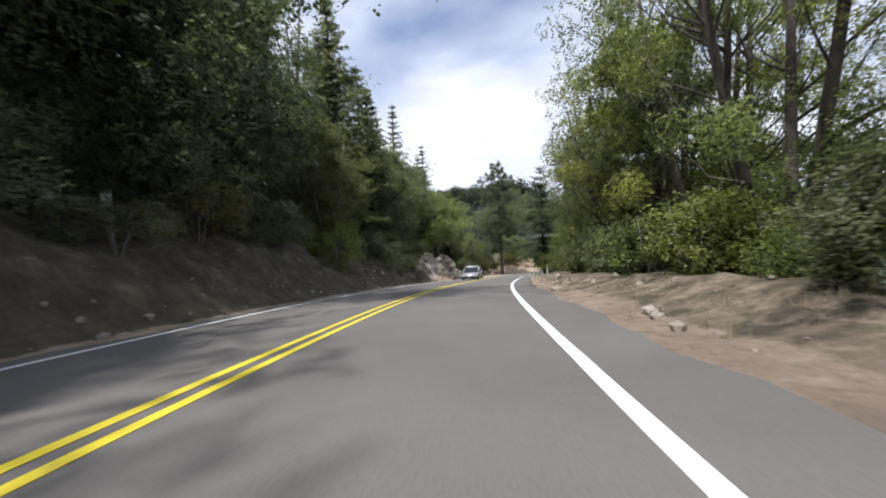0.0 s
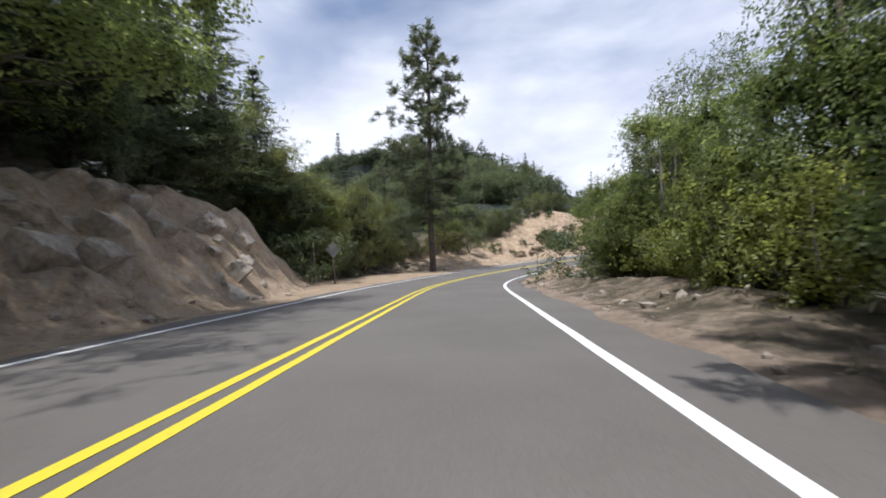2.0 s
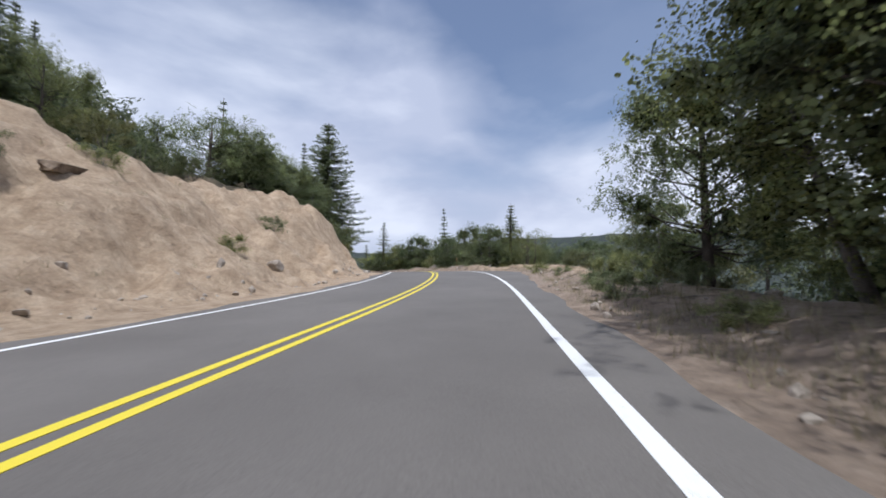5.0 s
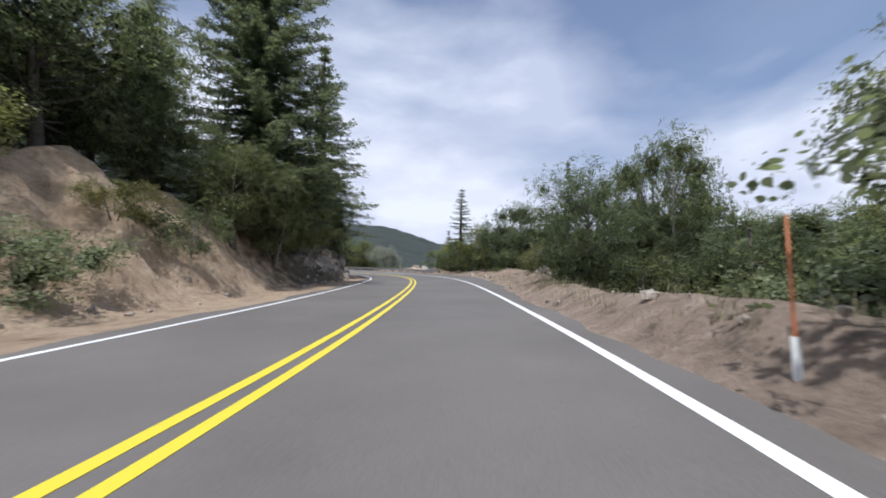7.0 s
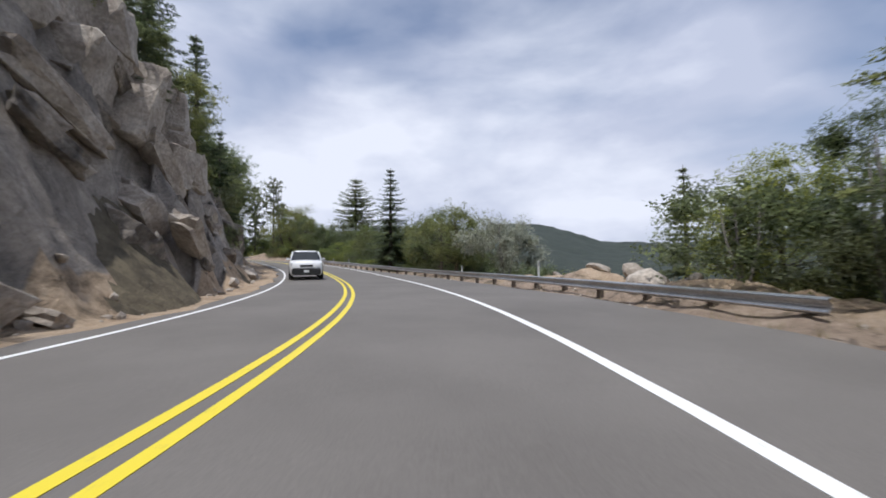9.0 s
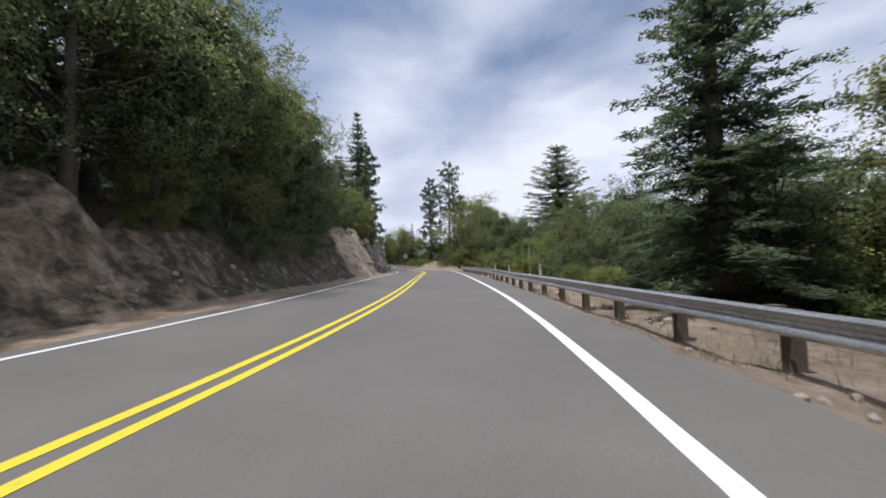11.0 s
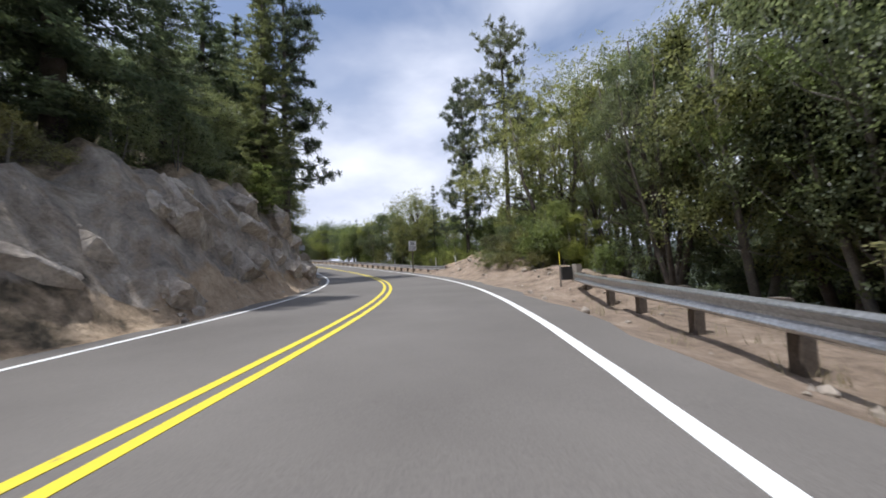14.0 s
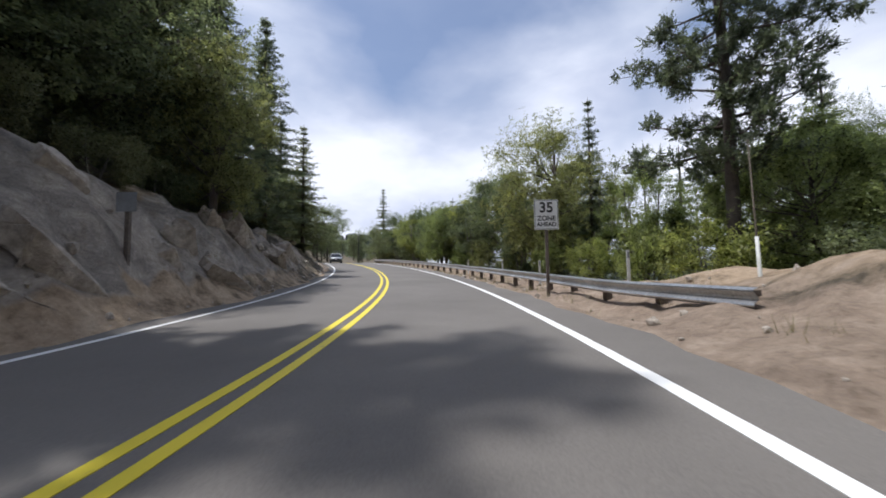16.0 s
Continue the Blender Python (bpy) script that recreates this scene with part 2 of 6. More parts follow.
OAK = mat_leaf("oak_leaf", (0.106, 0.136, 0.072), (0.258, 0.290, 0.156), 0.6, 0.40, leaflet=11.0)
OAK_BRIGHT = mat_leaf("young_oak_leaf", (0.146, 0.188, 0.064), (0.335, 0.390, 0.150), 0.6, 0.42, leaflet=12.0)
FIR = mat_leaf("fir_needle", (0.075, 0.100, 0.066), (0.200, 0.235, 0.145), 0.55, 0.45, leaflet=13.0, gap=0.52)
PINE = mat_leaf("pine_needle", (0.076, 0.095, 0.064), (0.195, 0.222, 0.143), 0.55, 0.45, leaflet=15.0, gap=0.52)
BRUSH = mat_leaf("brush_leaf", (0.105, 0.120, 0.060), (0.240, 0.250, 0.130), 0.45, 0.45, leaflet=16.0)
SAGE = mat_leaf("sage_leaf", (0.16, 0.19, 0.105), (0.33, 0.375, 0.21), 0.4, leaflet=22.0)
STRAW = mat_leaf("dry_grass_blade", (0.20, 0.17, 0.10), (0.44, 0.38, 0.25), 0.3)
BLOSSOM = mat_leaf("cream_blossom", (0.34, 0.34, 0.27), (0.62, 0.61, 0.52), 0.3, leaflet=14.0)
HILL_LEAF = mat_leaf("hill_oak_leaf", (0.060, 0.078, 0.040), (0.150, 0.170, 0.085), 0.4, leaflet=3.5, gap=0.50)
# cooler and greyer than the near leaves: slight distance haze painted into the colour
HAZY_WOOD = mat_leaf("far_woods", (0.040, 0.054, 0.047), (0.070, 0.086, 0.072), 0.0, 0.9)
STEEL = mat_mottled("galvanised_steel", [(0.3, (0.46, 0.46, 0.46)), (0.7, (0.66, 0.66, 0.65))], 1.3, 25, 0.36, 0.1, 0.002, 0.9)
TIMBER = mat_mottled("weathered_timber", [(0.3, (0.085, 0.068, 0.055)), (0.7, (0.19, 0.155, 0.125))], 2.5, 30, 0.9, 0.5, 0.01)
MARKER = mat_plain("marker_white", (0.62, 0.63, 0.60), 0.5)
SIGN_WHITE = mat_plain("sign_white", (0.72, 0.73, 0.72), 0.4, 0, 0.05)
SIGN_BLACK = mat_plain("sign_black", (0.02, 0.02, 0.02), 0.5)
SIGN_BACK = mat_plain("sign_back", (0.30, 0.31, 0.32), 0.4, 0.5)
ORANGE = mat_plain("faded_orange", (0.55, 0.19, 0.08), 0.6)
YELLOW_TAPE = mat_plain("yellow_marker", (0.75, 0.62, 0.04), 0.6)
BOX_DARK = mat_plain("dark_metal_box", (0.05, 0.05, 0.05), 0.5, 0.3)
CONCRETE = mat_mottled("concrete", [(0.3, (0.30, 0.27, 0.23)), (0.7, (0.46, 0.42, 0.36))], 2.0, 30, 0.9, 0.4, 0.01)
CAR_WHITE = mat_plain("white_car_paint", (0.78, 0.79, 0.80), 0.25, 0, 0.02)
CAR_SILVER = mat_plain("silver_car_paint", (0.42, 0.43, 0.44), 0.3, 0.4, 0.03)
GLASS = mat_plain("car_glass", (0.015, 0.018, 0.02), 0.06, 0, 0.0)
RUBBER = mat_plain("tyre_rubber", (0.018, 0.018, 0.018), 0.85)
LAMP_GLASS = mat_plain("headlight_glass", (0.65, 0.67, 0.70), 0.1)

# ---- the road's line: its bend and its grade ----
BEND = [
    -0.00336, -0.00439, -0.00654, -0.00517, -0.00055, -0.00066, -0.00077, -0.00010, -0.02023, -0.02446,
    -0.02424, -0.01614, -0.01293, -0.00787, 0.00007, 0.00678, 0.01252, 0.02010, 0.01147, 0.00289,
    0.00409, 0.00857, 0.01640, 0.02304, 0.01879, 0.01429, 0.00839, 0.00500, 0.00930, 0.00658,
    -0.00006, -0.00040, 0.00271, 0.00684, 0.01206, 0.01706, 0.01540, 0.01052, 0.00939, 0.00830,
    0.00801, 0.00543, 0.00173, -0.00203, -0.00531, -0.00763, -0.00868, -0.00850, -0.00733, -0.00555,
    -0.00351, -0.00147, 0.00047, 0.00234,
]
GRADE = [
    -0.0404, -0.0664, -0.0775, -0.0829, -0.0859, -0.0320, 0.0088, 0.0107, 0.0339, -0.0223,
    -0.0144, -0.0164, -0.0084, 0.0076, 0.0260, 0.0304, 0.0203, 0.0165, 0.0322, 0.0524,
    0.0653, 0.0598, 0.0463, 0.0300, 0.0190, 0.0130, 0.0103,
]
DS = 0.5
S_LINE = np.arange(-60.0, 430.0, DS)
bend = np.interp(S_LINE, np.arange(len(BEND)) * 8.0 - 30.0, BEND)
rise = np.interp(S_LINE, np.arange(len(GRADE)) * 16.0 - 30.0, GRADE)
start = int(round(60.0 / DS))


def summed(v):
    out = np.concatenate([[0.0], np.cumsum((v[1:] + v[:-1]) * DS / 2)])
    return out - out[start]


R_YAW = summed(bend)
R_X, R_Y, R_Z = summed(-np.sin(R_YAW)), summed(np.cos(R_YAW)), summed(rise)


def spot(s, d=0.0, z=0.0):
    """The place d metres to the right of the centre line at s metres along the road, z above it."""
    a = float(np.interp(s, S_LINE, R_YAW))
    return Vector((float(np.interp(s, S_LINE, R_X)) + math.cos(a) * d, float(np.interp(s, S_LINE, R_Y)) + math.sin(a) * d,
                   float(np.interp(s, S_LINE, R_Z)) + z))


def yaw_at(s):
    return math.degrees(float(np.interp(s, S_LINE, R_YAW)))


def table(s, rows):
    return np.interp(s, [r[0] for r in rows], [r[1] for r in rows])


# along the road: where the left bank begins, how wide and how high it is, and how steep the hill goes on
BANK_FOOT = [(-60, 4.5), (0, 4.4), (8, 4.7), (16, 4.9), (24, 4.6), (32, 5.8), (40, 9.5), (46, 9), (52, 5.6), (58, 4.6), (75, 6.2), (88, 5.2), (105, 5.2), (118, 5.6),
             (130, 6.0), (145, 5.0), (165, 4.7), (185, 5.0), (200, 5.4), (212, 5.3), (224, 4.6), (236, 4.5), (244, 4.0), (262, 3.8), (285, 4.0), (330, 4.4)]
BANK_WIDE = [(-60, 3.0), (5, 2.6), (20, 2.8), (34, 3.6), (42, 5), (55, 8), (68, 11), (80, 8), (95, 7.5), (108, 4.4), (122, 4.4), (132, 3.0), (150, 2.2), (160, 3.4), (168, 4.6), (182, 4.8), (190, 3.4),
             (205, 2.6), (224, 2.8), (240, 2.4), (262, 2.4), (280, 2.6), (330, 3.0)]
BANK_HIGH = [(-60, 2.4), (0, 2.4), (10, 3.0), (16, 3.4), (26, 3.2), (34, 3.6), (40, 1.0), (47, 0.6), (56, 1.6), (66, 3.2), (80, 5.8), (88, 5.9), (95, 5.0), (104, 5.2), (116, 5.0), (124, 4.4), (134, 2.6),
             (150, 2.6), (156, 4.2), (162, 7.6), (170, 9.2), (181, 9.6), (187, 6.4), (193, 3.2), (206, 2.6), (218, 3.2), (224, 4.0), (236, 3.6), (246, 4.2), (254, 4.4), (262, 3.4), (275, 2.8), (290, 2.4), (330, 2.0)]
HILL_RISE = [(-60, 0.30), (30, 0.30), (44, 0.12), (60, 0.18), (75, 0.18), (100, 0.22), (118, 0.34), (150, 0.45), (200, 0.40), (330, 0.28)]
BANK_SAND = [(-60, 0.05), (4, 0.1), (9, 0.7), (17, 0.8), (22, 0.6), (30, 0.9), (37, 0.95), (42, 0.35), (52, 0.5), (60, 1.0), (95, 1.0), (122, 1.0), (130, 0.6), (138, 0.2), (160, 0.5),
             # less sand beside 222-228 also darkens the soil for tree shade
             (172, 0.7), (186, 0.6), (196, 0.5), (206, 0.35), (219, 0.35), (222, 1.0), (228, 1.0), (231, 0.3), (238, 0.4), (246, 0.75), (256, 0.85), (268, 0.6), (285, 0.4), (330, 0.3)]
# on the right: the edge of the asphalt, the berm's distance, height, and the fall behind it
EDGE_R = [(-60, 4.7), (0, 4.5), (30, 4.5), (45, 4.1), (70, 4.1), (92, 4.6), (100, 5.6), (104, 6.4), (111.0, 6.0), (113.6, 4.0), (126, 4.1), (138, 5.2), (150, 6.6), (165, 7.0), (180, 6.0), (195, 4.5), (250, 4.4), (330, 4.5)]
BERM_AT = [(-60, 7.0), (20, 7.5), (33, 7.0), (36.5, 5.4), (42, 5.3), (44.5, 6.2), (50, 6.2), (70, 6.5), (95, 8.0), (109, 8.6), (114, 5.0), (127, 5.4), (140, 8.2), (158, 9.6), (170, 10.5), (185, 9), (200, 7.2), (240, 7.0), (250, 8.0), (262, 7.8), (268, 8.5), (330, 8)]
BERM_HIGH = [(-60, 0.5), (10, 0.5), (30, 0.5), (36, 0.3), (40, 0.15), (42.5, 0.5), (45, 0.95), (48, 0.8), (52, 0.45), (60, 0.4), (90, 0.4), (104, 0.6), (111, 0.5), (114.5, 0.72), (117, 0.70), (121, 0.5), (130, 0.55), (150, 0.65), (160, 0.7), (170, 0.7), (182, 0.3), (198, 0.1), (240, 0.1),
             (246, 0.4), (250, 0.55), (253, 0.8), (255.5, 1.3), (258, 1.7), (261, 1.6), (266, 0.9), (272, 0.3), (330, 0.2)]
FALL = [(-60, 0.10), (20, 0.10), (34, 0.25), (39, 0.75), (50, 0.75), (58, 0.25), (90, 0.10), (112, 0.30), (160, 0.35), (200, 0.35), (240, 0.25), (256, 0.12), (330, 0.22)]


def wander(x, y, scale, octaves=4):
    return noise.fractal(Vector((x / scale, y / scale, 3.7)), 1.0, 2.1, octaves)


def crag_of(s):
    """How much bare jointed rock the bank shows."""
    return float(table(s, [(-60, 0.15), (8, 0.25), (11, 0.5), (17, 0.5), (20, 0.3), (28, 0.25), (32, 0), (130, 0), (140, 0.3), (157, 0.6), (163, 1), (182, 1), (188, 0.5), (196, 0.1), (206, 0.1), (232, 0.35), (246, 0.4), (262, 0.5), (280, 0.35), (300, 0.1)]))


def shoulder_drop(s):
    """How far the shoulder under the guardrails lies below the road."""
    return float(table(s, [(150, 0.0), (161, 0.22), (186, 0.22), (200, 0.16), (244, 0.14), (250, 0.0), (262, 0.0), (267, 0.10), (340, 0.08)]))


def ground_z(s, d, rough=True):
    """Height of the ground above the road's centre line, and how sandy and how dirt-brown it is."""
    sandy, dirt = 0.0, 0.0
    if d < 0:
        foot, wide = float(table(s, BANK_FOOT)), float(table(s, BANK_WIDE))
        x = -d - foot
        if x <= 0:
            return -0.05 - 0.02 * min(-d / 6, 1), 0.75, 0.35
        high = float(table(s, BANK_HIGH))
        u = min(x / wide, 1.0)
        z = high * (u * u * (3 - 2 * u) * 0.6 + u * 0.4) + max(x - wide, 0) ** 0.97 * float(table(s, HILL_RISE))
        z = min(z, 46 + 4 * wander(s, d, 30))
        sandy = float(table(s, BANK_SAND)) * (1.0 if x < wide * 1.05 else max(0.0, 1 - (x - wide * 1.05) / 2.5))
        if rough:
            k = min(1.0, x / 1.2)
            z += k * (0.50 * wander(s * 1.3, d * 0.8, 2.6) * min(high / 3, 1.5) + 0.5 * wander(s, d, 7.0))
            z += k * 0.20 * wander(s, d, 0.8, 3) * min(high / 3, 1.2)
            z += k * 0.75 * (0.30 - abs(wander(s * 0.9 + d * 0.5, d * 1.3, 2.4, 4))) * min(high / 3, 1.3)
            gully = abs(wander(s, d * 0.35, 1.9, 3))
            z -= k * 0.55 * max(0.0, 0.35 - gully) * min(high / 2.5, 1.6) * (1 if u < 1 else 0.4)
            ledge = crag_of(s)
            if ledge > 0 and u < 1.2:
                cut = noise.cell(Vector((s / 1.9 + 0.3 * d, d / 1.6, high)))
                z += ledge * k * ((1.3 if 155 < s < 192 else 0.35) * (cut - 0.5) + 0.5 * abs(wander(s, d, 1.2, 3)))
        return z - 0.05, sandy, 0.0
    edge, at, high = float(table(s, EDGE_R)), float(table(s, BERM_AT)), float(table(s, BERM_HIGH))
    if d <= edge:
        return -0.06, 0.3, 0.8
    x = d - edge
    half = max(at - edge, 0.8)
    z = -0.06 + high * math.exp(-((d - at) / (0.55 * half)) ** 2) - 1.6 * shoulder_drop(s) * min(1.0, x / 0.9)
    z -= max(d - at - 0.8, 0) ** 1.05 * float(table(s, FALL))
    z = max(z, -34 + 5 * wander(s, d, 40))
    dirt = max(0.0, 1 - max(d - at - 1.0, 0) / 1.5)
    berm_sand = float(table(s, [(-60, 0.1), (36, 0.2), (41, 1.0), (48, 1.0), (56, 0.2), (100, 0.7), (110, 0.7), (116, 0.35), (150, 0.35), (158, 0.6), (170, 0.75), (200, 0.3), (245, 0.4), (268, 0.7), (280, 0.2)]))
    sandy = berm_sand * math.exp(-((d - at) / 2.2) ** 2)
    dirt *= (1 - sandy) * (1.0 if x < 0.7 else float(table(s, [(-60, 0.5), (32, 0.5), (37, 1.0)])))
    if rough:
        k = min(1.0, x / 1.5)
        if 122 < s < 186:
            z += 0.30 * max(0.0, wander(s, d, 2.0, 3)) * math.exp(-((d - at) / 1.6) ** 2)
        z += k * (0.22 * wander(s, d, 1.7) * (0.5 + high) + 0.35 * min(x / 6, 1.5) * wander(s, d, 6.0))
    return z, sandy, dirt


def ground_spot(s, d, sink=0.0):
    return spot(s, d, ground_z(s, d)[0] - sink)


def mesh_of(name, verts, faces, mat, smooth=False):
    me = bpy.data.meshes.new(name)
    me.from_pydata([tuple(v) for v in verts], [], faces)
    me.materials.append(mat)
    if smooth:
        me.polygons.foreach_set("use_smooth", [True] * len(me.polygons))
    me.update()
    return me


def strip(name, s0, s1, step, offsets, mat, z=0.0, kind="structure", label="", category="", smooth=True):
    """A ribbon that follows the road between lateral offsets (numbers or functions of s)."""
    ss = np.arange(s0, s1 + 1e-6, step)
    verts = [spot(s, o(s) if callable(o) else o, z(s, o) if callable(z) else z) for s in ss for o in offsets]
    k = len(offsets)
    faces = [(i * k + j, i * k + j + 1, (i + 1) * k + j + 1, (i + 1) * k + j) for i in range(len(ss) - 1) for j in range(k - 1)]
    return tagged(new(name, mesh_of(name, verts, faces, mat, smooth)), label, category, "", kind)


# ---- ground, road and markings ----
S_END = 345.0


def build_verge():
    """The banks and verges on both sides of the road, as one sheet."""
    left = [-34, -31, -28, -25.5, -23, -21, -19, -17.5, -16, -14.8, -13.6] + [-12.6 + 0.26 * k for k in range(36)]
    right = [3.4, 3.9] + [4.4 + 0.4 * k for k in range(20)] + [12.6, 13.4, 14.4, 15.6, 17, 18.8, 21, 23.5, 26.5, 30, 34]
    offs = left + [-2.6, 0.0, 2.6] + right
    ss = np.arange(-58, S_END, 0.52)
    verts, sandy, dirt, rocky, brush, sunlit_ochre = [], [], [], [], [], []
    for s in ss:
        face, foot, top = crag_of(s), float(table(s, BANK_FOOT)), float(table(s, BANK_FOOT)) + 1.2 * float(table(s, BANK_WIDE))
        for d in offs:
            z, a, b = ground_z(s, d)
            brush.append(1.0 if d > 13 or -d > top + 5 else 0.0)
            rocky.append((1.15 if 150 < s < 195 else 1.5) * face if foot + 0.7 < -d < top else 0.0)
            verts.append(spot(s, d, z))
            sandy.append(a)
            dirt.append(b)
            # a patch of pale sand on the cut bank, sunlight put into its colour
            sunlit_ochre.append(max(0.0, 1.15 - ((s - 226.3 + 0.5 * z) / 4.6) ** 4) if foot + 0.3 < -d < top - 0.6 else 0.0)
    k = len(offs)
    faces = [(i * k + j, i * k + j + 1, (i + 1) * k + j + 1, (i + 1) * k + j) for i in range(len(ss) - 1) for j in range(k - 1)]
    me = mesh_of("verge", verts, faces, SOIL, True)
    for name, vals in (("sandy", sandy), ("dirt", dirt), ("rocky", rocky), ("brush", brush), ("sunlit_ochre", sunlit_ochre)):
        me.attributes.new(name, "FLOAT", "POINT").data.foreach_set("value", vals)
    tagged(new("verge", me), "granite sand cut bank, dirt shoulder and leaf-littered hillside", "ground", "", "structure")


LINE_PTS = np.stack([R_X, R_Y], -1)


def nearest(x, y):
    i = int(np.argmin((LINE_PTS[:, 0] - x) ** 2 + (LINE_PTS[:, 1] - y) ** 2))
    a = R_YAW[i]
    along = -(x - R_X[i]) * math.sin(a) + (y - R_Y[i]) * math.cos(a)
    side = (x - R_X[i]) * math.cos(a) + (y - R_Y[i]) * math.sin(a)
    dist = math.hypot(x - R_X[i], y - R_Y[i])
    return S_LINE[i], math.copysign(dist, side), R_Z[i], along


CENTRE = (35.0, 130.0)


def far_height(x, y):
    """Wooded ridges round the valley."""
    r, az = math.hypot(x - CENTRE[0], y - CENTRE[1]), math.degrees(math.atan2(x - CENTRE[0], y - CENTRE[1]))
    east = table(az, [(-180, 0.5), (-120, 0.7), (-60, 0.5), (-30, 0.45), (-12, 0.5), (0, 0.62), (9, 0.84), (13, 1.06), (18, 1.06), (22, 0.90), (26, 0.66), (34, 0.58), (44, 0.66), (56, 0.88), (70, 0.92), (100, 0.8), (150, 0.6), (180, 0.5)])
    up = 102.0 * east * np.interp(r, [150, 420, 900, 1500, 4000], [0, 0.1, 0.95, 1.05, 1.3])
    return -26.0 + up * (1 + 0.10 * wander(x, y, 260.0)) + 4 * wander(x, y, 45.0) + 3.0 * abs(wander(x, y, 17.0, 3))


def build_ground():
    rings = [0.0] + list(np.arange(6, 260, 6.0)) + list(np.arange(264, 1180, 13.0)) + list(1180 * 1.3 ** np.arange(0, 8))
    n_az = 360
    verts, sandy, brush = [], [], []
    for r in rings:
        for k in range(n_az):
            a = 2 * math.pi * k / n_az
            x, y = CENTRE[0] + r * math.sin(a), CENTRE[1] + r * math.cos(a)
            s, d, zr, along = nearest(x, y)
            w = min(max((abs(d) - 70) / 110.0, 0), 1)
            w = w * w * (3 - 2 * w)
            near = zr + ground_z(s, d, False)[0] - (2.2 if abs(d) < 27 else 2.2 * max(0, 1 - (abs(d) - 27) / 6.0)) if w < 1 else 0
            far = far_height(x, y) if w > 0 else 0
            verts.append((x, y, near * (1 - w) + far * w))
            sandy.append(0.0)
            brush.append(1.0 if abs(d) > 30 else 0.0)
    faces = [(i * n_az + j, (i + 1) * n_az + j, (i + 1) * n_az + (j + 1) % n_az, i * n_az + (j + 1) % n_az) for i in range(len(rings) - 1) for j in range(n_az)]
    faces = [tuple(reversed(q)) for q in faces if len(set(q)) == 4]
    me = mesh_of("ground", verts, faces, SOIL, True)
    me.attributes.new("sandy", "FLOAT", "POINT").data.foreach_set("value", sandy)
    me.attributes.new("dirt", "FLOAT", "POINT").data.foreach_set("value", sandy)
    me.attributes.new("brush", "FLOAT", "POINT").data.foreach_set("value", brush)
    tagged(new("ground", me), "wooded valley floor and far forested ridges", "ground", "", "structure")


build_ground()
build_verge()
strip("road", -58, S_END, 1.0, [lambda s: -3.75 - 0.15 * math.sin(s * 0.9) - 0.1 * math.sin(s * 2.3), -1.8, 0, 1.8, 3.6, lambda s: float(table(s, EDGE_R)) + 0.10 * math.sin(s * 1.1) + 0.07 * math.sin(s * 3.1)],
      ASPHALT, 0.0, "structure", "grey asphalt two-lane mountain road", "road")


def line(name, d, half, mat, label):
    """A painted line, 3 mm thick, with slightly uneven edges."""
    ss = np.arange(-58, S_END, 0.5)
    verts, faces = [], []
    for i, s in enumerate(ss):
        e = 0.006 * wander(s, d * 9, 0.8)
        for o, z in ((d - half + e, 0.001), (d - half + e, 0.006), (d + half + e, 0.006), (d + half + e, 0.001)):
            verts.append(spot(s, o, z))
        if i:
            a, b = (i - 1) * 4, i * 4
            faces += [(a, a + 1, b + 1, b), (a + 1, a + 2, b + 2, b + 1), (a + 2, a + 3, b + 3, b + 2)]
    tagged(new(name, mesh_of(name, verts, faces, mat)), label, "road marking", "", "structure")


line("edge_line_right", 3.50, 0.075, WHITE, "worn white edge line along the road's shoulder")
line("edge_line_left", -3.21, 0.06, WHITE, "worn white edge line below the cut bank")
line("centre_line_left", -0.135, 0.06, YELLOW, "solid yellow centre line, one of a pair")
line("centre_line_right", 0.135, 0.06, YELLOW, "solid yellow centre line, one of a pair")


def build_grass():
    """Dry tufts along the shoulder and on the sandy bank, past counting."""
    pick = np.random.default_rng(31)
    verts, faces = [], []
    thick = [(-60, 0.15), (40, 0.2), (50, 0.9), (80, 1.0), (95, 0.4), (112, 0.6), (132, 0.6), (165, 0.25), (198, 0.5), (240, 0.35), (247, 0.06), (266, 0.06), (275, 0.4), (300, 0.5)]
    made = 0
    while made < 3400:
        s = pick.uniform(-50, 330)
        if pick.uniform() > table(s, thick):
            continue
        if pick.uniform() < 0.82:
            d = float(table(s, EDGE_R)) + 0.5 + abs(pick.normal()) * 1.6
        else:
            d = -float(table(s, BANK_FOOT)) - pick.uniform(0.6, 8.0)
        base = ground_spot(s, d, 0.03)
        for _ in range(11):
            w, h = pick.uniform(0, 6.28), pick.uniform(0.10, 0.30)
            off = Vector((pick.normal() * 0.10, pick.normal() * 0.10, 0))
            tip = off + Vector((math.cos(w) * h * 0.5, math.sin(w) * h * 0.5, h))
            side = Vector((-math.sin(w), math.cos(w), 0)) * 0.007
            k = len(verts)
            verts += [base + off - side, base + off + side, base + tip]
            faces.append((k, k + 1, k + 2))
        made += 1
    tagged(new("dry_grass", mesh_of("dry_grass", verts, faces, STRAW)), "tufts of dry straw-coloured grass on the shoulder", "grass", "", "stuff")


build_grass()

# ---- plants ----
rng = np.random.default_rng(7)


def part(name, me, parent, label=""):
    ob = new(name, me)
    ob.parent = parent
    return tagged(ob, label)


